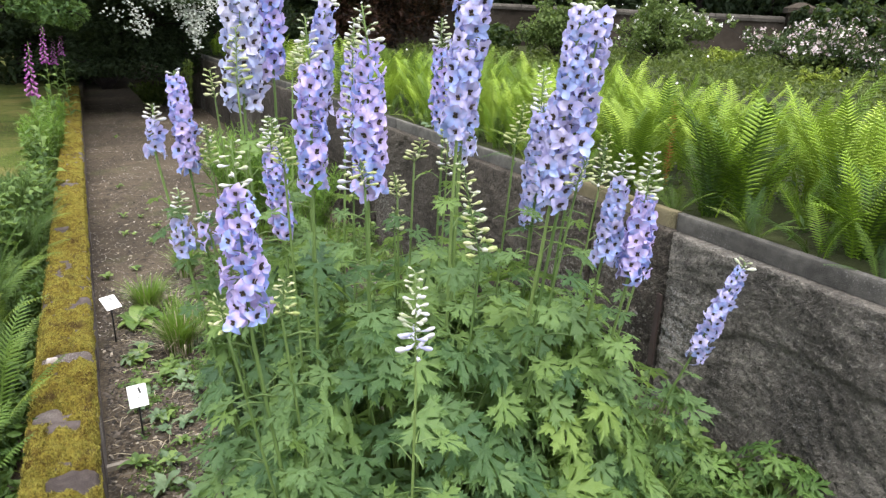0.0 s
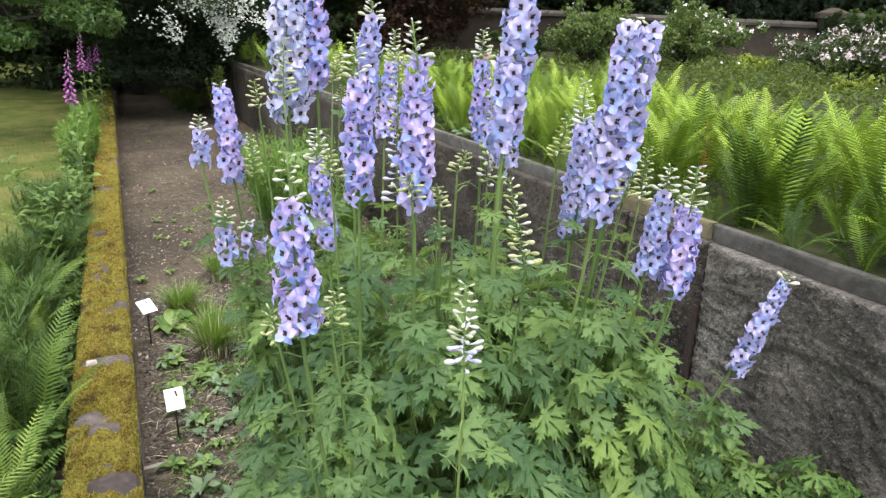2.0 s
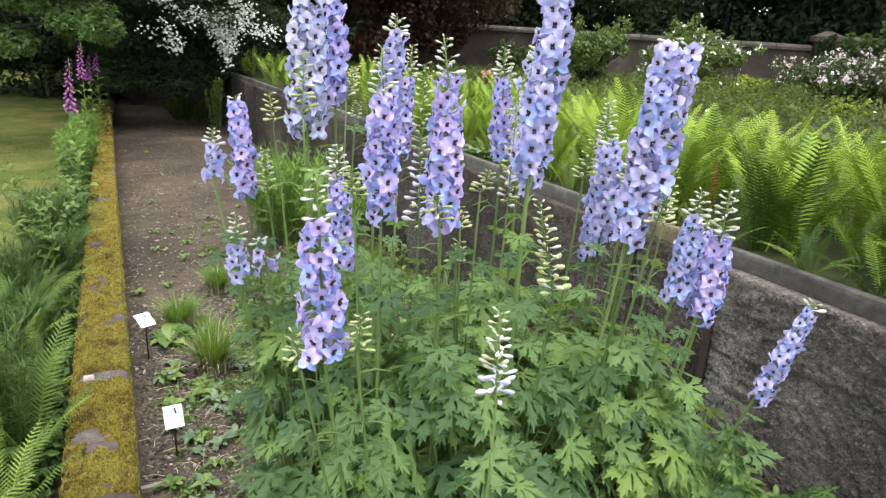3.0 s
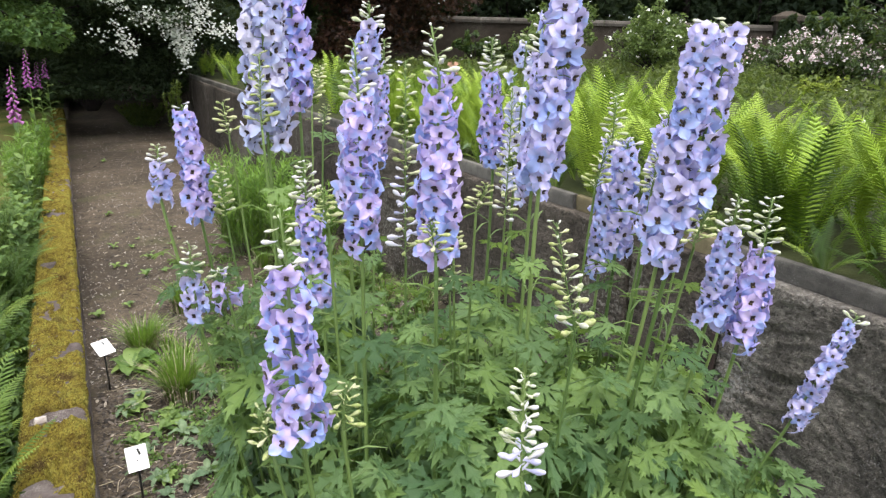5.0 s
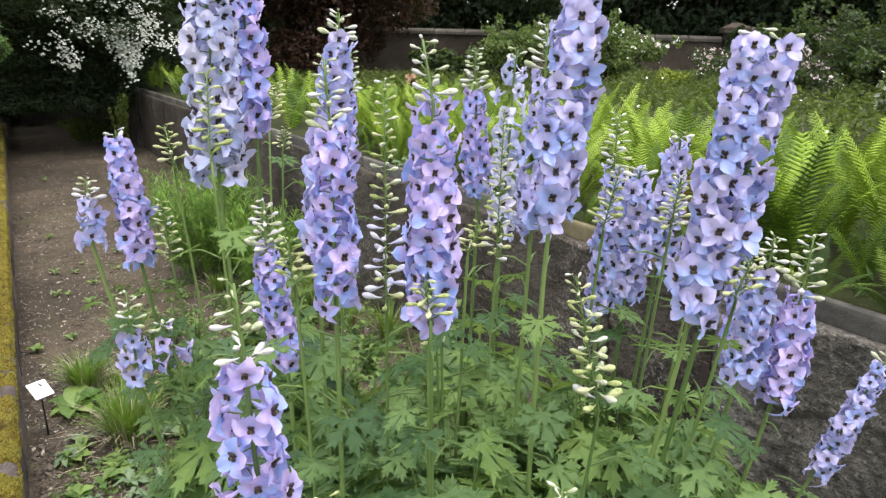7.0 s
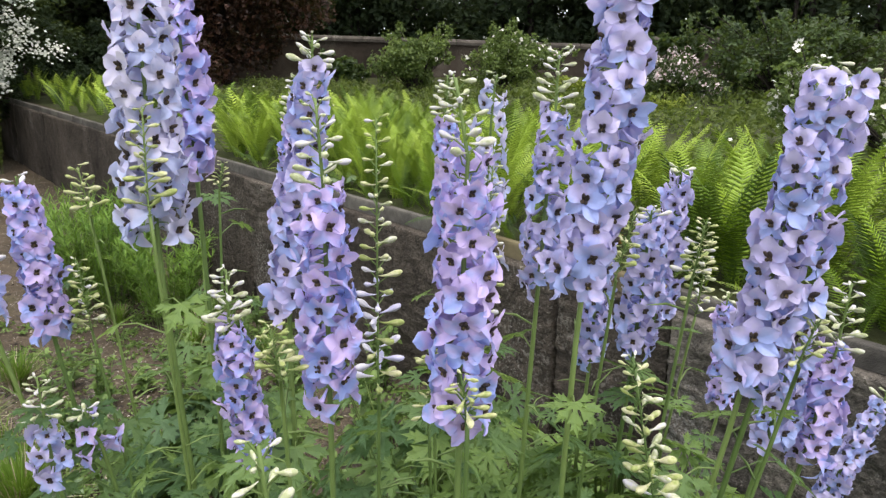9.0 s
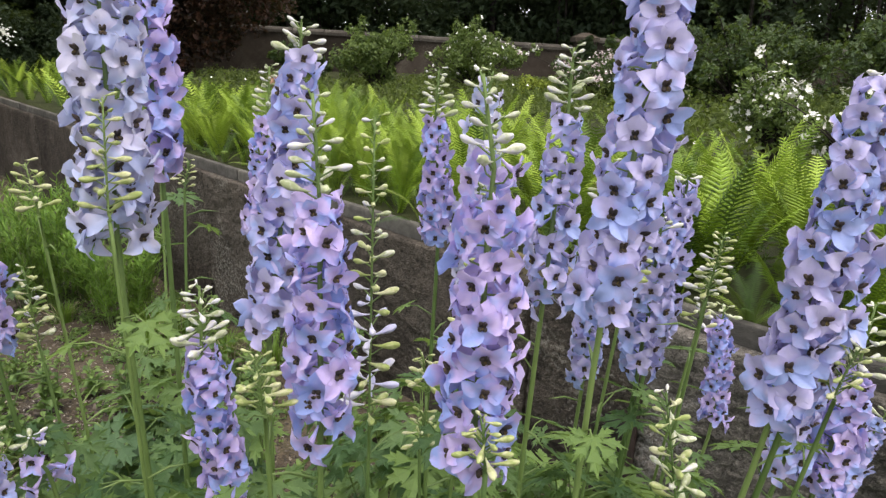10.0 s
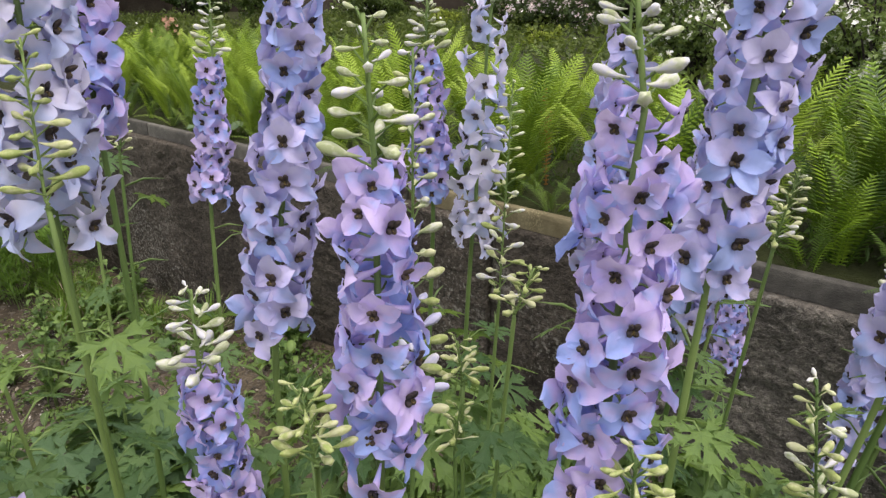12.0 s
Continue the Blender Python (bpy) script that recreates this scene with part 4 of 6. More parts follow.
def build_herbage():
    """Rough mixed border plants between the ferns and the far wall."""
    rng, rg = np.random.default_rng(51), random.Random(51)
    blobs = []
    for _ in range(420):
        a, dist = radians(rg.uniform(14, 84)), rg.uniform(4.4, 21)
        x, y = dist * math.sin(a), dist * math.cos(a)
        if x < 3.9:
            continue
        s = rg.uniform(0.22, 0.5) * (1.5 if dist > 10 else 1.0)
        blobs.append(((x, y, TZ + rg.uniform(-0.04, 0.08)), (s, s, s * rg.uniform(0.25, 0.6))))
    ob = tagged(new("border_plants", leaf_cloud("border_plants", blobs, 95000, 0.038, M_HERB, rng, 0.3, 0.3, 2.2)), "rough mixed green border plants", "plants", kind="stuff")
    f = Build()
    for _ in range(40):
        c, r = blobs[rg.randrange(len(blobs))]
        m = facing(Vector(c) + Vector((rg.uniform(-.3, .3), rg.uniform(-.3, .3), r[2] + rg.uniform(0, .1))), (rg.uniform(-1, 0), rg.uniform(-1, 0), .7), (0, 0, 1), rg.uniform(0.010, 0.022))
        i = len(f.v)
        f.v += [m @ Vector(q) for q in ((0, 0, .1), (1, 0, .2), (.5, .87, .2), (-.5, .87, .2), (-1, 0, .2), (-.5, -.87, .2), (.5, -.87, .2))]
        f.f += [(i, i + 1 + j, i + 1 + (j + 1) % 6) for j in range(6)]
    tagged(new("scattered_blossoms", f.mesh("scattered_blossoms", M_WHITE, False)), "small white blossoms scattered through the border", "flowers", kind="stuff")


build_herbage()


# ---- ferns ----
def frond_mesh(name, length, pairs, width, droop, material, seed, teeth=4):
    """A frond that arches outwards along +x: a midrib with paired toothed leaflets."""
    rg = random.Random(seed)
    b = Build()
    n = 11
    spine = []
    for i in range(n):
        t = i / (n - 1)
        spine.append(Vector((length * (0.16 * t + droop * t * t * t * 0.5 + 0.10 * t * t), 0, length * (0.98 * t - 0.25 * droop * t * t * t))))
    b.tube(spine, [0.0045 * (1 - 0.85 * i / (n - 1)) for i in range(n)], 4)

    def at(t):
        q = t * (n - 1)
        i = min(int(q), n - 2)
        return spine[i].lerp(spine[i + 1], q - i), (spine[i + 1] - spine[i]).normalized()

    for k in range(pairs):
        t = 0.15 + 0.84 * k / pairs
        p, d = at(t)
        w = width * min(1.0, (t - 0.06) / 0.42) ** 0.8 * min(1, ((1.03 - t) / 0.32)) ** 0.75
        for side in (-1, 1):
            ax = (Vector((0, side, 0)) + d * (0.42 + 0.45 * t) + Vector((0.12, 0, -0.16)) * rg.uniform(0.4, 1.2)).normalized()
            nrm = ax.cross(d).normalized() * side
            across = nrm.cross(ax).normalized()
            ln, wd = w * rg.uniform(0.9, 1.08), length * 0.84 / pairs * 0.60
            rows = []
            steps = teeth * 2
            for i in range(steps + 1):
                u = i / steps
                half = wd * (1 - u ** 1.7) * (0.55 if i % 2 else 1.0) * 0.5 + 0.0004
                c = p + ax * ln * u - Vector((0, 0, 1)) * ln * 0.20 * u * u + d * ln * 0.10 * u * u
                fold = nrm * half * 0.35
                rows.append([c - across * half + fold, c, c + across * half + fold])
            b.grid(rows)
    return b.mesh(name, material, False)


FRONDS = [frond_mesh("frond", 0.74, 26, 0.112, 0.16, M_FERN, 1, 2), frond_mesh("frond", 0.72, 25, 0.118, 0.30, M_FERN, 2, 2), frond_mesh("frond", 0.68, 25, 0.108, 0.5, M_FERN, 3, 2)]
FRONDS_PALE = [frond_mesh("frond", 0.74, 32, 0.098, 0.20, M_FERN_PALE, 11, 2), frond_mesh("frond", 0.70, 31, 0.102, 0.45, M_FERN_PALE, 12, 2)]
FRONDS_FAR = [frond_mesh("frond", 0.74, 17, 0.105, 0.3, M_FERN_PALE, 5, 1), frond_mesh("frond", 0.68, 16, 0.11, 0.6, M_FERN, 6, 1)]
FRONDS_LEFT = [frond_mesh("frond", 0.62, 34, 0.078, 0.35, M_FERN_DARK, 7, 2), frond_mesh("frond", 0.55, 32, 0.072, 0.9, M_FERN_DARK, 8, 2)]
DEAD_FROND = frond_mesh("frond", 0.7, 26, 0.045, 0.05, M_FERN_DEAD, 9, 2)


def fern(at, count, meshes, size, rg, label, spread=9, group="ferns in the raised bed"):
    f = thing("fern", at, label, "fern", group)
    turn = rg.uniform(0, 360)
    for i in range(count):
        s = size * rg.uniform(0.72, 1.08)
        part("frond", meshes[rg.randrange(len(meshes))], f, pose(0.02 * math.cos(i), 0.02 * math.sin(i), -0.02, 0, rg.uniform(-10, spread), turn + 360 * i / count + rg.uniform(-18, 18)) @ Matrix.Diagonal((s, s, s, 1)))
    return f


rg = random.Random(61)
for y in np.arange(-0.5, 6.4, 0.30):
    for x, sz in ((2.34, 0.72), (2.62, 0.79), (2.98, 0.81), (3.40, 0.76)):
        # brightness set by place: ferns further along take the paler leaf colour
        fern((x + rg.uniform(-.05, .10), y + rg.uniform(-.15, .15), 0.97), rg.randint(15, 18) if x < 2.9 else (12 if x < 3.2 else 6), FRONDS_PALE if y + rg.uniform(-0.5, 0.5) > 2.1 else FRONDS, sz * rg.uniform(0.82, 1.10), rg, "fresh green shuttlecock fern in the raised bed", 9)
for y in np.arange(6.5, 16.5, 0.62):
    for x in (2.35, 2.95, 3.6):
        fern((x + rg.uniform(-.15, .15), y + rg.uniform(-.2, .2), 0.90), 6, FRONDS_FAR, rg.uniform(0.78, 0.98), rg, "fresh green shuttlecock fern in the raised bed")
# many coping ferns take darker fronds, which deepen the shade at the fern feet
for y in np.arange(-0.2, 6.0, 0.29):
    fern((2.16 + rg.uniform(0, .10), y + rg.uniform(-.08, .08), 0.98), rg.randint(6, 8), FRONDS_LEFT if rg.random() < 0.6 else FRONDS, rg.uniform(0.34, 0.6), rg, "small fresh fern at the coping of the raised bed", 30)
for y in np.arange(-0.1, 5.2, 0.33):
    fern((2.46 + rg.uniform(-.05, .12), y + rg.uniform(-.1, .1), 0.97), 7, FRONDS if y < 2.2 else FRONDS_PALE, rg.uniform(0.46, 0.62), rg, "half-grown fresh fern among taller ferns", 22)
# dark leaflets fill the gaps under the ferns; the shade is in their colour
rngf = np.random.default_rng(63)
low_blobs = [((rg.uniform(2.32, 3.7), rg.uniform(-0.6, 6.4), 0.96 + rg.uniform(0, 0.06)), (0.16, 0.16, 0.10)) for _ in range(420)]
tagged(new("fern_undergrowth", leaf_cloud("fern_undergrowth", low_blobs, 12000, 0.011, M_UNDER, rngf, 0.35, 0.1, 4.2)), "lower leaflets beneath the ferns, coloured dark as shade", "ferns", kind="stuff")
dead = fern((2.50, 2.62, 0.93), 1, [DEAD_FROND], 0.74, rg, "withered rust-brown fern fronds among green ferns", 4)
# ---- delphinium leaves ----
LOBE = ((0.27, 0.060), (0.44, 0.135), (0.66, 0.250), (0.60, 0.140), (0.68, 0.125), (0.85, 0.170), (0.79, 0.070))


def palmate_mesh(name, seed, material, lobes=7, wide=1.0, span=292):
    """A deeply cut hand-shaped leaf about one metre across, in x y, its stalk end at the origin; each lobe is toothed and drawn to a point."""
    rg = random.Random(seed)
    b = Build()
    b.v.append(Vector((0, 0, 0.03)))

    def put(r, w, extra=0.0):
        z = 0.16 * r - 0.42 * r * r + extra
        b.v.append(Vector((r * math.cos(w), r * math.sin(w), z)))
        return len(b.v) - 1

    step = span / lobes
    mids = [radians(-span / 2 + step * (k + 0.5) + rg.uniform(-3, 3)) for k in range(lobes)]
    cuts = [put(0.05, radians(-165))] + [put(0.11 + rg.uniform(0, 0.03), (p + q) / 2) for p, q in zip(mids, mids[1:])] + [put(0.05, radians(165))]
    for k, mid in enumerate(mids):
        ln = (0.60 - 0.16 * abs(mid) / 2.4) * rg.uniform(0.88, 1.1)
        ribs = [put(ln * r, mid, -0.02) for r in (0.32, 0.62)]
        tip = put(ln * 1.04, mid + rg.uniform(-.05, .05), rg.uniform(-.03, .03))
        sides = []
        for sgn in (-1, 1):
            pts = []
            for r, v in LOBE:
                r, v = r * ln * rg.uniform(0.95, 1.05), sgn * v * ln * wide * rg.uniform(0.88, 1.12)
                pts.append(put(math.hypot(r, v), mid + math.atan2(v, r), 0.05 * abs(v) + rg.uniform(-.012, .012)))
            sides.append(pts)
        for sgn, pts, cut in ((0, sides[0], cuts[k]), (1, sides[1], cuts[k + 1])):
            seq = [cut] + pts + [tip]
            for i, (p, q) in enumerate(zip(seq, seq[1:])):
                hub = ribs[0] if i < 3 else ribs[1]
                b.f.append((hub, p, q) if sgn else (hub, q, p))
            b.f.append((ribs[0], seq[3], ribs[1]) if sgn else (ribs[0], ribs[1], seq[3]))
            b.f.append((0, cut, ribs[0]) if sgn else (0, ribs[0], cut))
    return b.mesh(name, material, False)


DLEAVES = [palmate_mesh("leaf", s, M_DLEAF, lobes, wide, span) for s, lobes, wide, span in ((1, 5, 1.05, 235), (2, 7, 0.9, 292), (3, 5, 1.1, 250), (4, 7, 0.95, 280))]
DARK_LEAVES = [palmate_mesh("leaf", s, M_DLEAF_DARK, 7, 1.15) for s in (8, 9)]
LIGHT_LEAVES = [palmate_mesh("leaf", 11, M_DLEAF_LIGHT, 5, 1.05, 240), palmate_mesh("leaf", 12, M_DLEAF_LIGHT, 7, 0.95)]
WLEAVES = [palmate_mesh("leaf", s, M_PALM, 7, 0.8) for s in (5, 6)]


# ---- delphinium stems ----
def floret_mesh(name, material, seed):
    """Five overlapping sepals opening along +z: a hood, two broad sides, two longer pointed ones hanging below, and the spur behind the hood."""
    rg = random.Random(seed)
    b = Build()
    for k, (turn, ln, wd, lift, curl) in enumerate(((90, 0.0250, 0.0225, 0.30, 0.30), (157, 0.0265, 0.0220, 0.22, 0.45), (23, 0.0265, 0.0220, 0.22, 0.45), (229, 0.0295, 0.0205, 0.30, 0.50), (311, 0.0295, 0.0205, 0.30, 0.50))):
        w = radians(turn + rg.uniform(-8, 8))
        ln, wd = ln * rg.uniform(0.88, 1.1), wd * rg.uniform(0.88, 1.12)
        lift, curl, twist, crook = lift + rg.uniform(-0.2, 0.4), curl * rg.uniform(0.0, 1.9), rg.uniform(-0.4, 0.4), rg.uniform(-0.12, 0.12)
        out, side = Vector((math.cos(w), math.sin(w), 0)), Vector((-math.sin(w), math.cos(w), 0))
        rows = []
        for i in range(7):
            t = i / 6
            half = wd * 0.5 * ((0.50, 0.84, 1.04, 1.10, 0.96, 0.62, 0.04) if k < 3 else (0.50, 0.82, 1.00, 1.02, 0.86, 0.52, 0.03))[i]
            row = []
            for u in (-1, -0.5, 0, 0.5, 1):
                z = ln * (lift * t - curl * t ** 3) + half * (0.20 * u * u - 0.05 * (1 - abs(u))) + half * u * twist * t + 0.0011 * math.sin(u * 4 + k * 2 + t * 6) + 0.0013 * abs(u) ** 3 * math.sin(t * 13 + k * 2.3 + u * 2)
                row.append(out * (0.0020 + ln * t) + side * (half * u + ln * crook * t * t) + Vector((0, 0, z + (0.0014 if k in (1, 2) else 0.0) - 0.0010 * (k % 2))))
            rows.append(row)
        b.grid(rows)
    b.tube(curve3((0, 0.002, -0.001), (0, 0.004, -0.009), (0, 0.008, -0.016), (0, 0.014, -0.023), 6), [0.0046, 0.0042, 0.0033, 0.0025, 0.0018, 0.0010], 6)
    return b.mesh(name, material)


def bee_mesh(seed):
    """The dark petals in the middle of a floret: two upright black lobes above a tawny bearded pair."""
    rg = random.Random(seed)
    b = Build()
    for sx in (-1, 1):
        m = facing((sx * 0.0016, 0.0022, 0.0022), (sx * 0.22, 0.7, 0.9), (0, 1, 0), rg.uniform(1.2, 1.45))
        b.lathe(m, [(0.0006, -0.003), (0.0019, -0.001), (0.0021, 0.0022), (0.0014, 0.0052), (0.0002, 0.0066)], 5)
    for sx in (-1, 1):
        m = facing((sx * 0.0018, -0.0016, 0.0020), (sx * 0.4, -0.6, 1.0), (0, 1, 0), rg.uniform(1.1, 1.3))
        b.lathe(m, [(0.0006, -0.003), (0.0022, -0.001), (0.0026, 0.0016), (0.0017, 0.0036), (0.0002, 0.0042)], 5)
    beard = len(b.f)
    for _ in range(7):
        w, r = rg.uniform(0, 6.28), 0.0024 * math.sqrt(rg.random())
        p = Vector((r * math.cos(w), -0.0012 + r * math.sin(w), 0.0036))
        b.tube([p, p + Vector((rg.uniform(-.001, .001), rg.uniform(-.002, 0), 0.0030))], [0.0006, 0.0002], 3)
    me = b.mesh("eye", M_BEE)
    me.materials.append(M_BEARD)
    for poly in me.polygons[beard:]:
        poly.material_index = 1
    return me


def bud_mesh(name, material, plump=1.0):
    """A closed bud pointing along +z: a plump ribbed head that runs back into a tapering spur."""
    b = Build()
    b.lathe(Matrix(), [(0.0004, 0.0142), (0.0028 * plump, 0.0132), (0.0052 * plump, 0.0095), (0.0062 * plump, 0.0050), (0.0055 * plump, 0.0004), (0.0040 * plump, -0.0040), (0.0026, -0.0080), (0.0008, -0.0100)], 10)
    for v in b.v:
        q = math.atan2(v.y, v.x)
        k = 1 + 0.16 * math.cos(5 * q + 60 * v.z) + (0.25 if v.z > 0.012 else 0) * math.sin(2 * q)
        v.x, v.y = v.x * k, v.y * k + 0.10 * max(0, 0.004 - v.z)
    b.tube(curve3((0, 0.0008, -0.005), (0, 0.002, -0.010), (0, 0.003, -0.014), (0, 0.006, -0.019), 5), [0.0034, 0.0027, 0.0020, 0.0014, 0.0008], 6)
    return b.mesh(name, material)


FLORETS = {kind: [floret_mesh("floret", m, 10 + 7 * i + j) for j in range(7)] for i, (kind, m) in enumerate((("blue", M_SEPAL), ("pale", M_SEPAL_PALE), ("lilac", M_SEPAL_LILAC)))}
EYES = [bee_mesh(s) for s in (1, 2, 3)]
BUDS = [bud_mesh("bud", M_BUD, p) for p in (0.9, 1.05)]
BUDS_GREEN = [bud_mesh("bud", M_BUD_GREEN, p) for p in (0.85, 1.0)]
BUDS_CREAM = [bud_mesh("bud", M_BUD_GREEN, 0.95), bud_mesh("bud", M_BUD_GREEN, 1.08), bud_mesh("bud", M_BUD, 1.0)]
BUDS_TINTED = [bud_mesh("bud", M_BUD_LILAC, 1.0)]


def spike(base, low, top, tip, label, kind="blue", size=1.0, girth=0.024, density=200, buds=10, bud_size=1.0, seed=0, thick=0.0050, bud_kind=None, loose=0.0, tint=0.0):
    """One flower stem from the ground: florets between low and top, buds on to the tip. Points are in the place's metres."""
    rg = random.Random(900 + seed)
    if kind == "none":
        thick *= 0.72
    base, low, top, tip = Vector(base), Vector(low), Vector(top), Vector(tip)
    s = thing("delphinium", base, label, "flower", "delphinium stems")
    b = Build()
    lower = curve3(base - base, (low - base) * 0.3 + Vector((0, 0, 0.06)), low - base - (top - low) * 0.4, low - base, 9)
    axis = [low - base + (top - low) * (i / 6) + Vector((rg.uniform(-1, 1), rg.uniform(-1, 1), 0)) * 0.0015 for i in range(1, 7)]
    end = [axis[-1].lerp(tip - base, k / 3) for k in (1, 2, 3)] if (tip - top).length > 0.004 else []
    pts = lower + axis + end
    b.tube(pts, [thick * (1 - 0.72 * i / (len(pts) - 1)) for i in range(len(pts))], 7)
    up = (top - low).normalized()
    sx = up.cross(Vector((0, 1, 0))).normalized()
    sy = up.cross(sx)
    length = (top - low).length
    n = int(length * density * 0.75) if kind != "none" else 0
    turn = rg.uniform(0, 6.28)
    for i in range(n):
        t = (i + rg.uniform(-0.35, 0.35)) / max(1, n - 1)
        turn += 2.39996 + rg.uniform(-0.3, 0.3)
        rad = sx * math.cos(turn) + sy * math.sin(turn)
        slim = 1 - 0.38 * max(0, t) ** 2.0
        node = low - base + (top - low) * max(0, min(1, t))
        reach = girth * slim * rg.uniform(0.72, 1.25 + loose)
        at = node + rad * reach + up * rg.uniform(-0.003, 0.006) - Vector((0, 0, 0.012 * (1 - t)))
        look_out = rad + Vector((0, 0, rg.uniform(-0.34, 0.20))) + Vector((rg.uniform(-.3, .3), rg.uniform(-.3, .3), 0))
        sc = 0.95 * size * rg.uniform(0.86, 1.12) * (1 - 0.28 * max(0, t) ** 3)
        m = facing(at, look_out, (0, 0, 1), sc, rg.uniform(-16, 16))
        fl = part("floret", FLORETS[kind][rg.randrange(7)], s, m)
        part("eye", EYES[rg.randrange(3)], fl, label="dark brown-black eye")
        b.tube([node - up * 0.006, node + rad * reach * 0.5 - up * 0.004, at - rad * 0.004], [0.0011, 0.0010, 0.0009], 3, False)
    stretch = tip - top
    kinds = bud_kind or (BUDS_CREAM if kind == "none" else BUDS)
    buds = int(buds * (2.0 if kind == "none" else 1.9))
    for i in range(buds):
        t = (i + 0.5) / buds
        turn += 2.39996 + rg.uniform(-0.3, 0.3)
        rad = sx * math.cos(turn) + sy * math.sin(turn)
        node = top - base + stretch * t
        k = (1.18 - 0.72 * t) * bud_size * (0.78 if kind == "none" else 0.74) * rg.uniform(0.82, 1.15)
        at = node + rad * rg.uniform(0.018, 0.024) * (1.1 - 0.6 * t) * (0.5 + 0.5 * bud_size) + up * 0.006
        part("bud", (BUDS_TINTED if t < tint and rg.random() < 0.8 else kinds)[rg.randrange(len(BUDS_TINTED)) if t < tint else rg.randrange(len(kinds))], s, facing(at, rad + Vector((0, 0, rg.uniform(0.0, 0.5))), (0, 0, 1), k, rg.uniform(-30, 30)) @ Matrix.Diagonal((rg.uniform(0.74, 0.92), rg.uniform(0.74, 0.92), rg.uniform(1.0, 1.22), 1)))
        b.tube([node - up * 0.004, at - rad * 0.004], [0.0011, 0.0009], 3, False)
    for i in range(6):
        p = pts[4].lerp(pts[7], (i + rg.random()) / 6.4)
        w = rg.uniform(0, 6.28)
        out = Vector((math.cos(w), math.sin(w), 0))
        ln = rg.uniform(0.03, 0.07)
        q = p + out * ln + Vector((0, 0, 0.012))
        b.tube([p, p.lerp(q, 0.6) + Vector((0, 0, 0.008)), q], [0.0014, 0.0012, 0.0010], 3, False)
        z_ax = (Vector((0, 0, 1)) + out * rg.uniform(0.2, 0.9)).normalized()
        x_ax = (out - z_ax * out.dot(z_ax)).normalized()
        k = rg.uniform(0.075, 0.125) * (1.15 - 0.08 * i)
        part("leaf", DLEAVES[rg.randrange(4)], s, Matrix.Translation(q) @ Matrix((x_ax, z_ax.cross(x_ax), z_ax)).transposed().to_4x4() @ Matrix.Diagonal((k, k, k, 1)))
    for i in range(4):
        t = rg.uniform(0.45, 0.98)
        p = pts[int(t * 8)]
        w = rg.uniform(0, 6.28)
        b.tube([p, p + Vector((math.cos(w), math.sin(w), 0.35)) * 0.03, p + Vector((math.cos(w), math.sin(w), 0.15)) * 0.06], [0.0015, 0.0022, 0.0003], 3, False)
    part("stem", b.mesh("stem", M_STEM), s)
    return s


TALL = "tall delphinium spike crowded with lavender-blue florets and dark eyes"
PALE = "tall delphinium spike of pale lavender florets above green stems"
LILAC = "delphinium spike of lilac-blue florets tipped with creamy buds"
BUDDED = "slender delphinium stem of unopened creamy green buds"
SMALL = "short delphinium side spike of violet-blue florets"
spike((0.50, 1.62, 0.0), (0.508, 1.667, 1.486), (0.549, 1.645, 1.790), (0.551, 1.644, 1.831), TALL, "blue", 0.92, 0.023, 200, 7, seed=1)
spike((0.44, 1.50, 0.0), (0.455, 1.470, 1.450), (0.458, 1.467, 1.675), (0.455, 1.468, 1.768), LILAC, "lilac", 0.88, 0.024, 215, 10, 0.95, seed=2)
spike((0.52, 1.36, 0.0), (0.526, 1.325, 1.458), (0.531, 1.321, 1.716), (0.523, 1.329, 1.790), LILAC, "lilac", 0.86, 0.027, 230, 7, 0.95, seed=3)
spike((0.70, 1.38, 0.0), (0.723, 1.333, 1.560), (0.755, 1.311, 1.930), (0.758, 1.310, 1.975), TALL, "blue", 0.90, 0.028, 225, 8, seed=4)
spike((0.80, 1.42, 0.0), (0.870, 1.200, 1.435), (0.884, 1.165, 1.780), (0.888, 1.158, 1.797), PALE, "blue", 0.90, 0.023, 195, 2, seed=5)
spike((0.82, 1.40, 0.0), (0.890, 1.180, 1.500), (0.922, 1.150, 1.775), (0.926, 1.146, 1.790), PALE, "blue", 0.95, 0.020, 130, 2, seed=6)
spike((1.02, 1.40, 0.0), (1.098, 1.207, 1.238), (1.107, 1.192, 1.405), (1.109, 1.186, 1.505), LILAC, "lilac", 0.9, 0.027, 240, 12, 1.05, seed=7)
spike((1.00, 1.44, 0.0), (1.045, 1.240, 1.270), (1.062, 1.225, 1.440), (1.066, 1.220, 1.500), LILAC, "blue", 0.85, 0.022, 220, 9, 0.9, seed=8)
spike((1.22, 1.50, 0.1), (1.434, 1.301, 0.925), (1.487, 1.237, 1.172), (1.491, 1.231, 1.193), "leaning delphinium spike of lavender florets before the stone wall", "blue", 0.80, 0.020, 185, 3, seed=9)
spike((1.05, 1.62, 0.0), (1.135, 1.504, 1.380), (1.147, 1.488, 1.605), (1.147, 1.487, 1.623), TALL, "blue", 0.86, 0.021, 210, 3, seed=10)
spike((0.96, 1.55, 0.0), (0.990, 1.442, 1.360), (0.996, 1.435, 1.565), (0.996, 1.435, 1.580), SMALL, "blue", 0.86, 0.024, 220, 3, seed=11)
spike((1.06, 1.70, 0.0), (1.092, 1.610, 1.262), (1.100, 1.604, 1.545), (1.102, 1.602, 1.651), LILAC, "blue", 0.85, 0.022, 190, 13, seed=12)
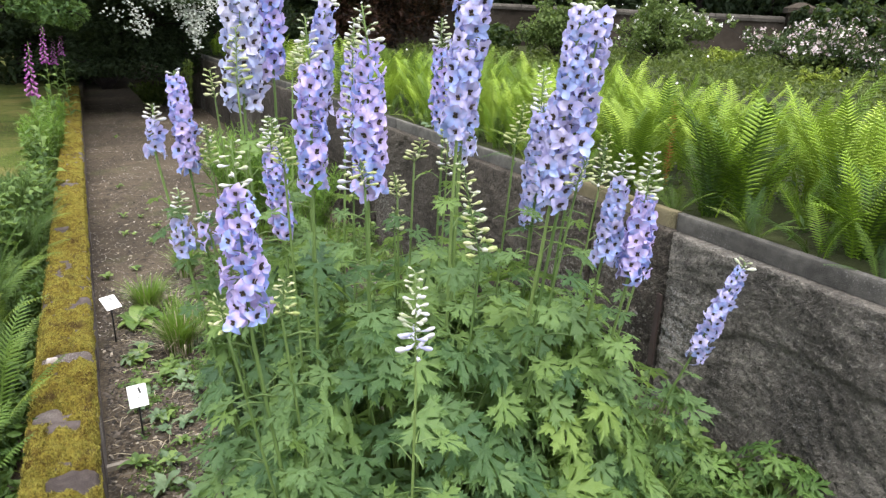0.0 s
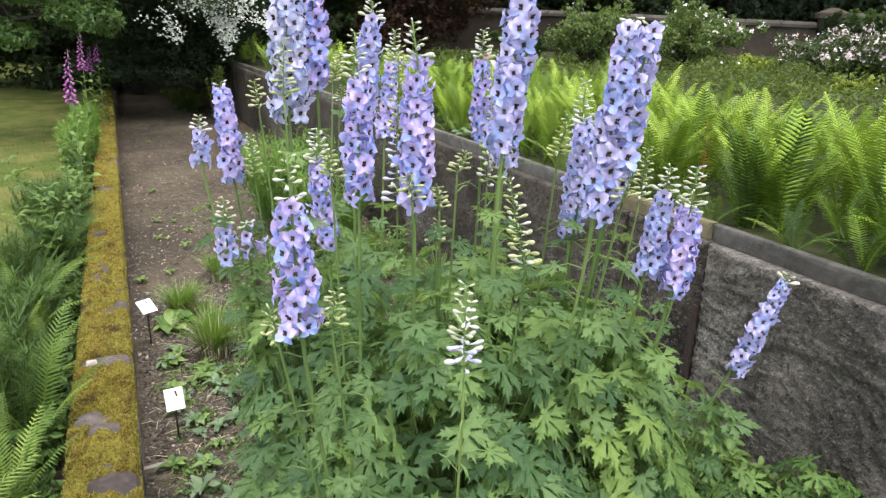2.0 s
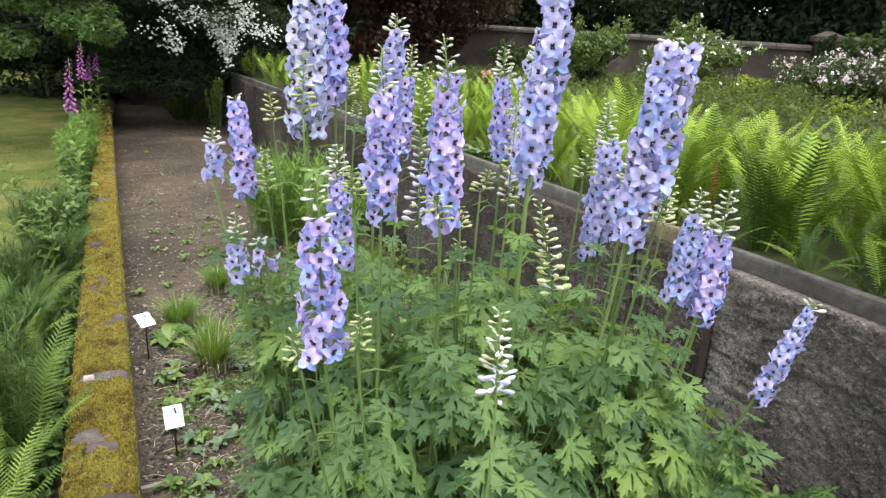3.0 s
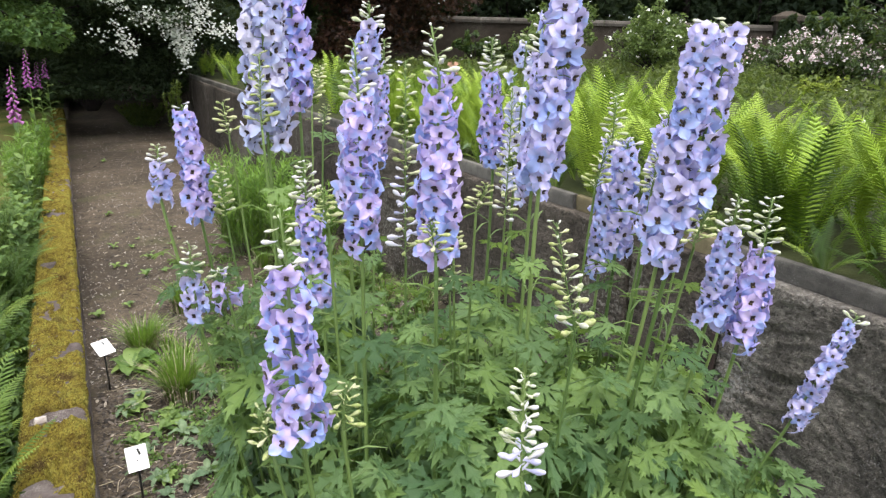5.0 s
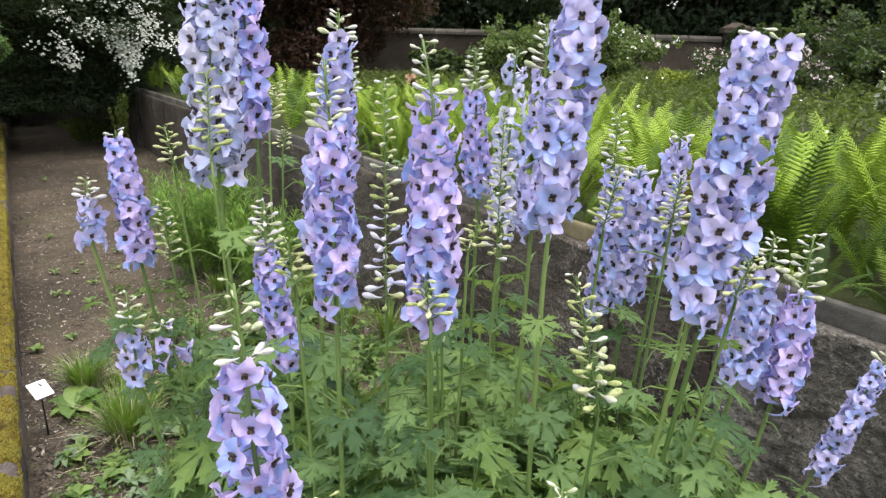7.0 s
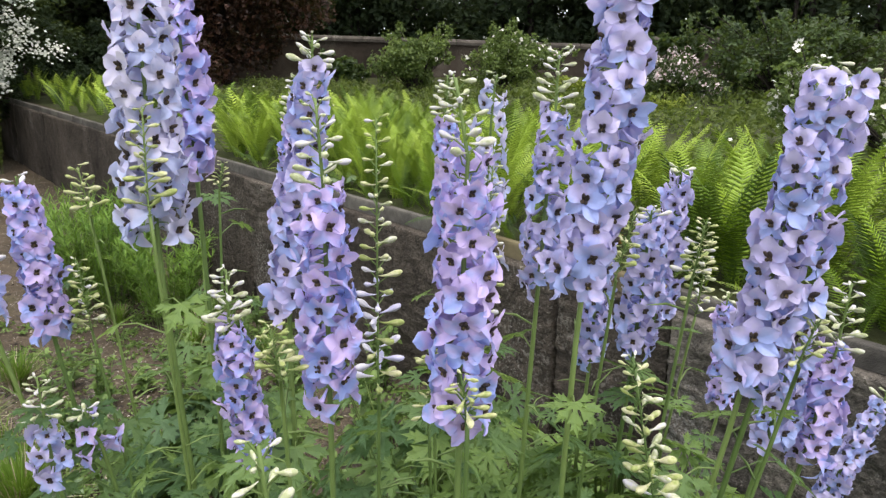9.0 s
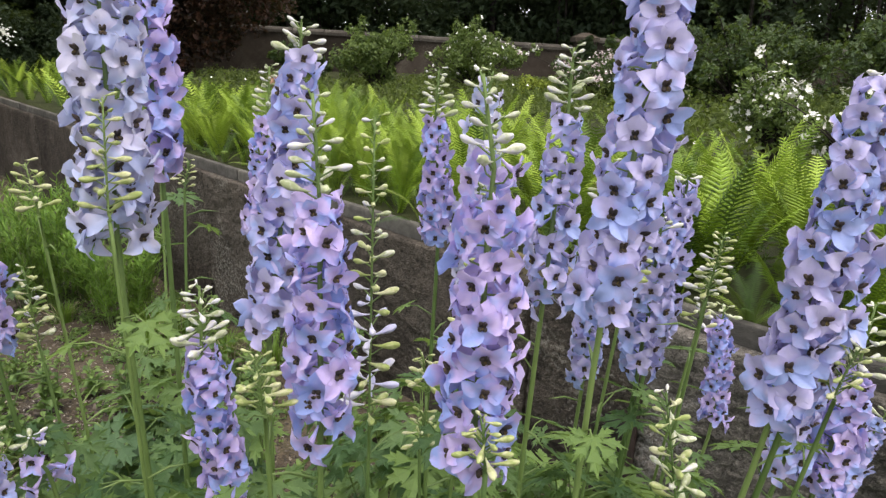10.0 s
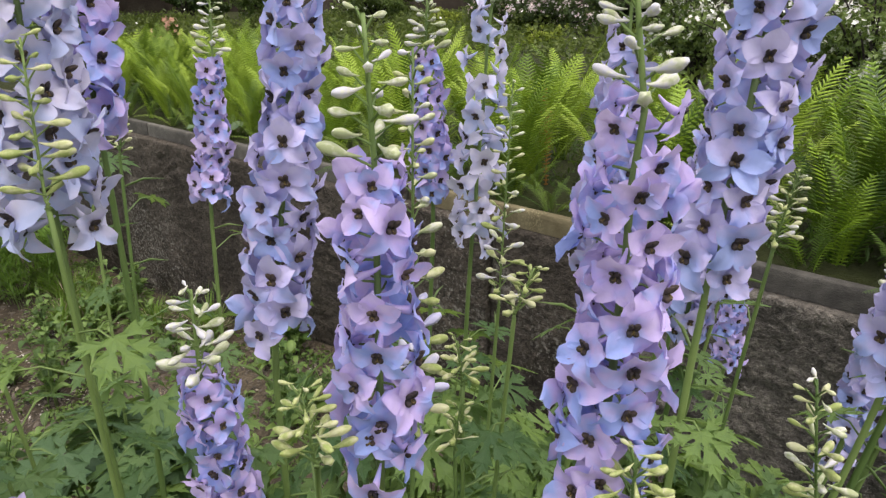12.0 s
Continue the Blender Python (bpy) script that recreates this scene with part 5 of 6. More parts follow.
spike((1.22, 1.62, 0.1), (1.386, 1.497, 1.110), (1.383, 1.506, 1.310), (1.384, 1.505, 1.341), SMALL, "lilac", 0.72, 0.020, 230, 4, seed=13)
spike((0.42, 2.02, 0.0), (0.269, 2.049, 1.385), (0.257, 2.050, 1.612), (0.256, 2.050, 1.632), LILAC, "lilac", 0.90, 0.023, 230, 2, seed=14)
spike((0.41, 2.04, 0.0), (0.188, 2.058, 1.430), (0.193, 2.057, 1.500), (0.196, 2.057, 1.545), SMALL, "blue", 0.85, 0.018, 170, 6, seed=15)
spike((0.42, 1.98, 0.0), (0.229, 1.977, 1.165), (0.228, 1.977, 1.255), (0.229, 1.977, 1.335), SMALL, "blue", 0.85, 0.022, 170, 9, seed=16)
spike((0.44, 1.96, 0.0), (0.303, 1.969, 1.180), (0.287, 1.971, 1.245), (0.286, 1.971, 1.262), SMALL, "lilac", 0.9, 0.026, 130, 4, seed=17)
spike((0.42, 1.24, 0.0), (0.259, 1.188, 1.285), (0.256, 1.189, 1.500), (0.253, 1.189, 1.585), LILAC, "lilac", 0.90, 0.029, 215, 8, 0.85, seed=18)
spike((0.44, 1.66, 0.0), (0.425, 1.631, 1.295), (0.409, 1.635, 1.478), (0.410, 1.635, 1.555), SMALL, "lilac", 0.78, 0.020, 250, 12, seed=19)
spike((0.45, 1.86, 0.0), (0.391, 1.834, 1.575), (0.402, 1.831, 1.965), (0.404, 1.831, 1.985), PALE, "pale", 1.08, 0.034, 215, 3, seed=20)
spike((0.47, 1.92, 0.0), (0.488, 1.931, 1.640), (0.482, 1.932, 1.925), (0.477, 1.934, 1.950), PALE, "lilac", 0.95, 0.027, 210, 3, seed=21)
spike((0.86, 1.86, 0.0), (0.928, 1.831, 1.488), (0.923, 1.837, 1.690), (0.924, 1.835, 1.770), LILAC, "lilac", 0.82, 0.022, 220, 12, seed=22)
spike((0.90, 1.80, 0.0), (0.951, 1.773, 1.410), (0.965, 1.754, 1.750), (0.968, 1.751, 1.772), PALE, "pale", 0.90, 0.026, 105, 2, seed=23, loose=0.3)
spike((0.78, 1.56, 0.0), (0.810, 1.487, 1.495), (0.819, 1.476, 1.735), (0.820, 1.475, 1.812), LILAC, "blue", 0.82, 0.024, 180, 10, 1.05, seed=24)
spike((0.70, 2.16, 0.0), (0.761, 2.187, 1.455), (0.785, 2.173, 1.670), (0.792, 2.169, 1.765), LILAC, "lilac", 0.82, 0.023, 230, 12, seed=25)
# stems that are still in bud
spike((0.52, 1.16, 0.0), (0.496, 1.024, 1.175), (0.496, 1.024, 1.235), (0.496, 1.024, 1.385), "budding delphinium stem with a few opening pale flowers", "none", buds=20, bud_size=0.92, seed=30, bud_kind=BUDS, tint=0.32)
spike((0.66, 1.36, 0.0), (0.714, 1.208, 1.300), (0.714, 1.208, 1.322), (0.684, 1.231, 1.503), BUDDED, "none", buds=20, bud_size=1.0, seed=31)
spike((0.56, 1.60, 0.0), (0.567, 1.542, 1.370), (0.567, 1.542, 1.380), (0.573, 1.538, 1.736), BUDDED, "none", buds=30, bud_size=1.05, seed=32, tint=0.45)
spike((0.80, 1.70, 0.0), (0.850, 1.647, 1.370), (0.850, 1.647, 1.385), (0.860, 1.641, 1.670), BUDDED, "none", buds=26, bud_size=0.85, seed=33)
spike((0.86, 1.56, 0.0), (0.924, 1.439, 1.480), (0.924, 1.439, 1.490), (0.936, 1.421, 1.590), BUDDED, "none", buds=14, bud_size=0.85, seed=34, bud_kind=BUDS_GREEN)
spike((1.10, 1.60, 0.0), (1.193, 1.462, 1.350), (1.193, 1.462, 1.357), (1.199, 1.452, 1.497), BUDDED, "none", buds=16, bud_size=0.85, seed=35)
spike((0.43, 1.88, 0.0), (0.370, 1.784, 1.600), (0.370, 1.784, 1.610), (0.376, 1.783, 1.745), BUDDED, "none", buds=12, bud_size=1.0, seed=36, bud_kind=BUDS_GREEN)
spike((0.52, 2.20, 0.0), (0.641, 2.357, 1.590), (0.641, 2.357, 1.600), (0.670, 2.346, 1.692), BUDDED, "none", buds=18, bud_size=1.15, seed=37, bud_kind=BUDS_GREEN)
spike((0.50, 2.12, 0.0), (0.612, 2.170, 1.545), (0.612, 2.170, 1.550), (0.622, 2.166, 1.600), BUDDED, "none", buds=9, bud_size=0.6, seed=38, bud_kind=BUDS_GREEN)
spike((0.46, 2.06, 0.0), (0.360, 2.098, 1.545), (0.360, 2.098, 1.550), (0.352, 2.100, 1.630), BUDDED, "none", buds=8, bud_size=1.1, seed=39, bud_kind=BUDS_GREEN)
spike((0.46, 1.56, 0.0), (0.399, 1.475, 1.470), (0.399, 1.475, 1.475), (0.393, 1.478, 1.535), BUDDED, "none", buds=12, bud_size=0.8, seed=40, bud_kind=BUDS_GREEN)
spike((0.68, 1.62, 0.0), (0.709, 1.525, 1.450), (0.709, 1.525, 1.455), (0.727, 1.514, 1.505), BUDDED, "none", buds=9, bud_size=0.9, seed=41, bud_kind=BUDS_GREEN)
spike((0.90, 1.46, 0.0), (0.985, 1.351, 1.490), (0.985, 1.351, 1.495), (0.987, 1.339, 1.582), BUDDED, "none", buds=16, bud_size=0.8, seed=42)
spike((0.44, 2.02, 0.0), (0.325, 2.030, 1.36), (0.325, 2.030, 1.37), (0.318, 2.032, 1.49), BUDDED, "none", buds=16, bud_size=0.9, seed=43)
spike((0.43, 1.26, 0.0), (0.222, 1.200, 1.255), (0.222, 1.200, 1.258), (0.212, 1.203, 1.318), BUDDED, "none", buds=9, bud_size=0.85, seed=44, bud_kind=BUDS_GREEN)
spike((0.44, 1.26, 0.0), (0.312, 1.180, 1.275), (0.312, 1.180, 1.278), (0.322, 1.176, 1.345), BUDDED, "none", buds=10, bud_size=0.85, seed=45, bud_kind=BUDS_GREEN)
spike((0.55, 1.38, 0.0), (0.508, 1.292, 1.46), (0.508, 1.292, 1.463), (0.498, 1.288, 1.512), BUDDED, "none", buds=9, bud_size=0.85, seed=46, bud_kind=BUDS_GREEN)
spike((0.78, 1.36, 0.0), (0.892, 1.150, 1.455), (0.892, 1.150, 1.460), (0.905, 1.142, 1.515), BUDDED, "none", buds=9, bud_size=0.8, seed=47, bud_kind=BUDS_GREEN)


spike((0.70, 1.58, 0.0), (0.688, 1.578, 1.355), (0.688, 1.578, 1.358), (0.685, 1.583, 1.412), BUDDED, "none", buds=10, bud_size=0.85, seed=48, bud_kind=BUDS_GREEN)
spike((0.69, 1.56, 0.0), (0.683, 1.585, 1.265), (0.683, 1.585, 1.270), (0.687, 1.580, 1.330), BUDDED, "none", buds=9, bud_size=0.85, seed=49, bud_kind=BUDS_GREEN)


def leafy_mound(name, at, label, n, rx, ry, high, seed, meshes, s0, s1, rim=0.22, category="foliage", hollow=0.45):
    """A mound of stalked leaves; the stalks rise from the root crown."""
    rg = random.Random(seed)
    t = thing(name, at, label, category)
    b = Build()
    for i in range(n):
        w, r = i * 2.39996 + rg.uniform(-.4, .4), math.sqrt((i + 0.5) / n) * rg.uniform(0.9, 1.08)
        top = rim + (high - rim) * (1 - min(1, r) ** 3.6)
        z = top * (1 - hollow * rg.random() ** 1.6) + rg.uniform(-0.03, 0.03)
        p = Vector((rx * r * math.cos(w), ry * r * math.sin(w), z))
        size = rg.uniform(s0, s1)
        out = Vector((math.cos(w), math.sin(w), 0))
        nrm = Vector((0, 0, 0.85)) + out * (0.35 + 0.75 * r) * rg.uniform(0.4, 1.3) + Vector((rg.uniform(-.3, .3), rg.uniform(-.3, .3), 0))
        head = out + Vector((rg.uniform(-.7, .7), rg.uniform(-.7, .7), 0))
        z_ax = nrm.normalized()
        x_ax = (head - z_ax * head.dot(z_ax)).normalized()
        m = Matrix((x_ax, z_ax.cross(x_ax), z_ax)).transposed().to_4x4()
        part("leaf", meshes[rg.randrange(len(meshes))], t, Matrix.Translation(p) @ m @ Matrix.Diagonal((size, size, size, 1)))
        root = Vector((p.x * 0.35, p.y * 0.35, 0))
        b.tube(curve3(root, root + Vector((0, 0, z * 0.5)), p - out * 0.05 + Vector((0, 0, -0.10)), p, 5), [0.003, 0.0026, 0.0022, 0.002, 0.0016], 4, False)
    part("leaf_stalk", b.mesh("leaf_stalk", M_STEM), t)
    return t


LUSH = "dense mound of deeply cut green delphinium leaves"
leafy_mound("delphinium_foliage", (0.64, 1.40, 0.0), LUSH, 375, 0.40, 0.40, 1.15, 71, DLEAVES, 0.10, 0.155, 0.46, hollow=0.28)
# light leaves mixed in to brighten this side of the clump by colour
leafy_mound("delphinium_foliage", (0.98, 1.44, 0.0), LUSH, 380, 0.38, 0.42, 1.13, 75, DLEAVES[:2] + LIGHT_LEAVES, 0.10, 0.155, 0.36, hollow=0.26)
leafy_mound("delphinium_foliage", (0.56, 2.30, 0.0), "clump of large blue-green delphinium leaves", 125, 0.27, 0.27, 1.06, 77, DARK_LEAVES, 0.15, 0.23, 0.4, hollow=0.45)
leafy_mound("delphinium_foliage", (0.50, 1.98, 0.0), LUSH, 130, 0.30, 0.34, 1.08, 72, DLEAVES, 0.12, 0.19, 0.35, hollow=0.40)
leafy_mound("delphinium_foliage", (0.97, 1.92, 0.0), LUSH, 205, 0.42, 0.42, 1.12, 73, DLEAVES, 0.11, 0.18, 0.35, hollow=0.40)
leafy_mound("delphinium_foliage", (0.95, 1.16, 0.0), "light yellow-green cut leaves low on the delphinium clump", 110, 0.31, 0.22, 0.78, 76, LIGHT_LEAVES, 0.10, 0.155, 0.3, hollow=0.3)
leafy_mound("delphinium_foliage", (1.36, 1.42, 0.10), "sparse cut leaves on leaning delphinium stems", 70, 0.26, 0.24, 0.72, 74, DLEAVES, 0.09, 0.15, 0.25, hollow=0.5)


# ---- small plants on the soil ----
def oval_leaf(name, material, seed, wide=0.42, wavy=0.05):
    """A pointed oval leaf one metre long along +x."""
    rg = random.Random(seed)
    b = Build()
    rows = []
    for i in range(8):
        t = i / 7
        half = wide * 0.5 * math.sin(math.pi * min(0.985, t * 0.93 + 0.05)) ** 0.85
        z = 0.20 * math.sin(t * 2.6) - 0.10 * t
        rows.append([Vector((t, u * half + rg.uniform(-.01, .01), z + abs(u) * half * 0.35 + wavy * math.sin(t * 9 + u * 2) * abs(u))) for u in (-1, -0.5, 0, 0.5, 1)])
    b.grid(rows)
    return b.mesh(name, material)


OVALS = [oval_leaf("leaf", M_WEED, s, w) for s, w in ((1, 0.36), (2, 0.46), (3, 0.6))]
M_HERBLEAF = leaf_mat("herb_leaf", (0.045, 0.095, 0.022), (0.145, 0.23, 0.06), 25, 0.5, 0.3, island=True, vary=0.8)
M_SILVER = leaf_mat("grey_green_leaf", (0.07, 0.125, 0.065), (0.17, 0.24, 0.13), 25, 0.6, 0.2, vary=0.6)
SILVERS = [oval_leaf("leaf", M_SILVER, s, w, 0.08) for s, w in ((4, 0.34), (5, 0.42))]


def rosette(at, n, size, rg, meshes, label, name="weed", rise=0.5):
    r = thing(name, at, label, "plant", "weeds on the soil")
    for i in range(n):
        s = size * rg.uniform(0.6, 1.15)
        part("leaf", meshes[rg.randrange(len(meshes))], r, pose(0, 0, 0.01, 0, -rg.uniform(2, 50) * rise - 4, i * 137.5 + rg.uniform(-25, 25)) @ Matrix.Diagonal((s, s, s, 1)))
    return r


def herb(at, height, rg, meshes, label, size=0.09, whorls=7, name="weed", stems=3, spread=0.12):
    """Upright leafy stems with leaves in pairs."""
    h = thing(name, at, label, "plant", "weeds on the soil")
    b, f = Build(), Build()
    for k in range(stems):
        w = rg.uniform(0, 6.28)
        end = Vector((math.cos(w) * spread * rg.random() * 1.3, math.sin(w) * spread * rg.random() * 1.3, height * rg.uniform(0.75, 1.1)))
        pts = curve3((0.02 * math.cos(w), 0.02 * math.sin(w), 0), (0, 0, end.z * .4), (end.x * .6, end.y * .6, end.z * .7), end, 8)
        b.tube(pts, [0.0035 - 0.0003 * i for i in range(8)], 5)
        for j in range(whorls):
            t = 0.18 + 0.82 * j / whorls
            p = pts[min(7, int(t * 7.99))]
            for side in (0, 180):
                s = size * rg.uniform(0.7, 1.15) * (1.2 - 0.6 * t)
                m = Matrix.Translation(p) @ pose(0, 0, 0, 0, rg.uniform(-35, 15), side + j * 83 + rg.uniform(-25, 25)) @ Matrix.Diagonal((s, s, s, 1))
                me = meshes[rg.randrange(len(meshes))]
                i = len(f.v)
                f.v += [m @ v.co for v in me.vertices]
                f.f += [tuple(i + q for q in poly.vertices) for poly in me.polygons]
    part("stem", b.mesh("stem", M_STEM), h)
    part("foliage", f.mesh("foliage", M_HERBLEAF), h)
    return h


rg = random.Random(81)


def on_soil(x, y, up=0.0):
    return (x, y, ground_height(x, y) + up)


for _ in range(74):
    x, y = rg.uniform(0.0, 0.62), rg.uniform(2.35, 4.0)
    if x < 0.12 and y < 2.75 and rg.random() < 0.7:
        continue
    rosette(on_soil(x, y), rg.randint(6, 9), rg.uniform(0.045, 0.088), rg, SILVERS if rg.random() < 0.6 else OVALS, "low rosette of grey-green weed leaves on bare soil")
for _ in range(22):
    rosette(on_soil(rg.uniform(0.1, 1.7), rg.uniform(4.2, 8.5)), rg.randint(4, 6), rg.uniform(0.03, 0.055), rg, OVALS, "small green weed seedling on bare soil")
for x, y in ((0.11, 6.82), (0.11, 8.1), (0.36, 6.4), (0.18, 11.5), (0.30, 5.9), (0.62, 7.2), (0.1, 6.27), (-0.05, 5.2)):
    rosette(on_soil(x, y), 6, 0.065, rg, OVALS, "small green weed on the gritty path", rise=0.8)
for _ in range(64):
    herb(on_soil(rg.uniform(0.55, 1.88), rg.uniform(2.15, 4.9)), rg.uniform(0.14, 0.42), rg, OVALS, "leafy green weed growing on the soil by the wall", 0.075, 6)
for _ in range(9):
    herb(on_soil(rg.uniform(1.70, 1.93), rg.uniform(0.9, 2.6)), rg.uniform(0.12, 0.26), rg, OVALS, "leafy green weed at the foot of the slab wall", 0.07, 6)
for _ in range(8):
    herb(on_soil(rg.uniform(1.28, 1.6), rg.uniform(0.9, 1.6)), rg.uniform(0.1, 0.2), rg, OVALS, "low leafy weed beside the delphinium clump", 0.06, 5)
for x, y, s in ((1.60, 1.28, 0.34), (1.78, 1.10, 0.30), (1.74, 1.48, 0.26), (1.52, 1.05, 0.30), (1.86, 0.95, 0.3), (1.46, 1.22, 0.24), (1.68, 1.66, 0.24), (1.90, 1.32, 0.28), (1.56, 0.92, 0.28)):
    leafy_mound("palmate_weed", on_soil(x, y), "green palm-leaved plant at the foot of the wall", 26, 0.15, 0.15, s * 0.78, 100 + int(x * 100), WLEAVES, 0.08, 0.13, 0.08, "plant")
leafy_mound("palmate_weed", on_soil(0.43, 3.21), "dark green palm-leaved seedling on the soil", 26, 0.13, 0.13, 0.22, 131, DLEAVES, 0.07, 0.11, 0.05, "plant")
rosette(on_soil(0.10, 4.30), 9, 0.15, rg, [oval_leaf("leaf", M_WEED, 9, 0.7)], "broad-leaved weed beside a plant label")


def build_seedlings():
    """A thin carpet of tiny weeds over the soil."""
    rng, q = np.random.default_rng(83), random.Random(83)
    blobs = []
    for k in range(620):
        if k > 420:
            x, y = q.uniform(1.2, 1.95), q.uniform(0.8, 1.9)
        elif k < 90:
            x, y = q.uniform(0.02, 0.7), q.uniform(2.3, 4.3)
        else:
            x, y = q.uniform(0.5, 1.95), q.uniform(2.2, 6.2)
        s = q.uniform(0.03, 0.11)
        blobs.append((on_soil(x, y, 0.012), (s, s, q.uniform(0.01, 0.035))))
    tagged(new("weed_carpet", leaf_cloud("weed_carpet", blobs, 21000, 0.014, M_HERBLEAF, rng, 0.55, 0.1, 1.8)), "thin carpet of tiny green weeds on the soil", "weeds", kind="stuff")


build_seedlings()


def tuft(at, h, spread, n, seed, label):
    rr = random.Random(seed)
    t = thing("grass_tuft", at, label, "grass", "grass tufts on the soil")
    part("tuft", blade_tuft("tuft", int(n * 0.8), h * 1.05, spread * 0.62, 0.0072, M_GRASS, rr, bend=0.85, segs=4), t)
    part("dry_tuft", blade_tuft("dry_tuft", n // 4, h * 0.9, spread * 0.9, 0.005, M_STRAW, rr, bend=1.2), t, label="dead straw-coloured blades")


tuft(on_soil(0.168, 4.50), 0.24, 0.26, 420, 1, "clump of green tufted grass with straw blades")
tuft(on_soil(0.30, 3.84), 0.30, 0.30, 520, 2, "clump of green tufted grass with straw blades")
tuft(on_soil(0.46, 5.05), 0.24, 0.22, 360, 3, "small clump of green tufted grass")
for k in range(12):
    tuft(on_soil(rg.uniform(0.8, 1.8), rg.uniform(3.0, 6.6)), rg.uniform(0.14, 0.28), 0.22, 150, 10 + k, "small clump of drying grass by the wall")
for k in range(4):
    tuft(on_soil(rg.uniform(0.30, 0.5), rg.uniform(3.5, 4.6)), 0.16, 0.2, 60, 30 + k, "thin straggle of green and straw grass")


def feathery(at, label, n, h, spread, seed, material=None, threads=64, fine=0.0036):
    """Upright stems clothed in thread-like leaves."""
    rr = random.Random(seed)
    t = thing("feathery_plant", at, label, "plant")
    b, st = Build(), Build()
    for _ in range(n):
        w, q = rr.uniform(0, 6.28), math.sqrt(rr.random()) * spread
        end = Vector((math.cos(w) * q * 1.15, math.sin(w) * q * 1.15, h * rr.uniform(0.7, 1.08)))
        pts = curve3((math.cos(w) * q * .5, math.sin(w) * q * .5, 0), (math.cos(w) * q * .6, math.sin(w) * q * .6, end.z * .4), end * 0.8, end, 9)
        st.tube(pts, 0.0022, 3, False)
        for k in range(threads):
            p = pts[rr.randint(1, 8)].lerp(pts[rr.randint(1, 8)], rr.random() * 0.3)
            v = Vector((rr.uniform(-1, 1), rr.uniform(-1, 1), rr.uniform(0.1, 1.0))).normalized() * rr.uniform(0.04, 0.085)
            sd = v.cross(Vector((0, 0, 1))).normalized() * fine
            b.grid([[p - sd, p + sd], [p + v * .6 - sd, p + v * .6 + sd], [p + v - sd * .2, p + v + sd * .2]])
    part("foliage", b.mesh("foliage", material or M_FEATHER, False), t)
    part("stem", st.mesh("stem", M_STEM), t)


feathery(on_soil(1.20, 6.2), "bright green feathery-leaved plant on the soil", 130, 0.78, 0.46, 5)
feathery(on_soil(1.05, 15.6), "low green plants at the shaded end of the path", 60, 0.42, 0.5, 7, M_HERB, 60, 0.012)
feathery(on_soil(1.42, 13.4), "tall thin green plant beside the stone wall", 10, 0.95, 0.14, 8, M_HERB, 60, 0.012)
feathery(on_soil(1.45, 5.5), "bright green feathery-leaved plant by the wall", 50, 0.6, 0.30, 6)
broad = thing("broad_leaved_plant", (2.22, 4.5, 0.9), "blue-green broad-leaved plant on the wall edge", "plant")
for k in range(6):
    part("leaf", SILVERS[k % 2], broad, pose(0, 0, 0.05, 0, -35, 100 + k * 45) @ Matrix.Diagonal((0.2, 0.28, 0.2, 1)))


# ---- labels, plank ----
def plant_label(at, width, height, tilt, turn, label):
    """A white card on a black stake, leaning back."""
    t = thing("plant_label", at, label, "plant label", "white plant labels")
    b = Build()
    x, y, d, c = width / 2, height / 2, 0.0015, 0.0018
    ring = [(-x + c, -y), (x - c, -y), (x, -y + c), (x, y - c), (x - c, y), (-x + c, y), (-x, y - c), (-x, -y + c)]
    b.v += [Vector((px, py, z)) for z in (-d, d) for px, py in ring]
    b.f += [tuple(range(7, -1, -1)), tuple(range(8, 16))] + [(i, (i + 1) % 8, 8 + (i + 1) % 8, 8 + i) for i in range(8)]
    head = pose(0, 0, 0.22, tilt, 0, turn)
    card = part("card", b.mesh("card", M_CARD, False), t, head)
    m = Build()
    m.grid([[Vector((-0.004, v, 0.0035)), Vector((0.004, v, 0.0035))] for v in (-0.012, 0.014)])
    part("mark", m.mesh("mark", M_BLACK, False), card, pose(x * 0.25, y * 0.45, 0, 0, 0, 12), "short black mark")
    s = Build()
    s.tube([(0, 0, -0.05), (0, 0, 0.10), (0, -0.004, 0.215)], 0.0045, 6)
    part("stake", s.mesh("stake", M_BLACK), t, label="black plastic stake")
    return t


plant_label(on_soil(0.055, 3.02, -0.01), 0.077, 0.096, 58, 5, "blank white plant label on a black stake")
plant_label(on_soil(-0.025, 4.10, 0.02), 0.085, 0.095, 32, 27, "blank white plant label on a black stake")
plank = thing("wood_strip", on_soil(-0.07, 2.84, 0.012), "weathered grey wooden strip lying on the soil", "wood")
b = Build()
b.grid([[Vector((x, sy * 0.012, sz * 0.012 + 0.002 * noise.noise((x * 20, 0, 0)))) for sy, sz in ((-1, -1), (1, -1), (1, 1), (-1, 1), (-1, -1))] for x in (-0.10, -0.05, 0, 0.05, 0.10)])
b.f += [(3, 2, 1, 0), (20, 21, 22, 23)]
part("board", b.mesh("board", M_PLANK, False), plank, pose(0, 0, 0, 0, 0, 3))


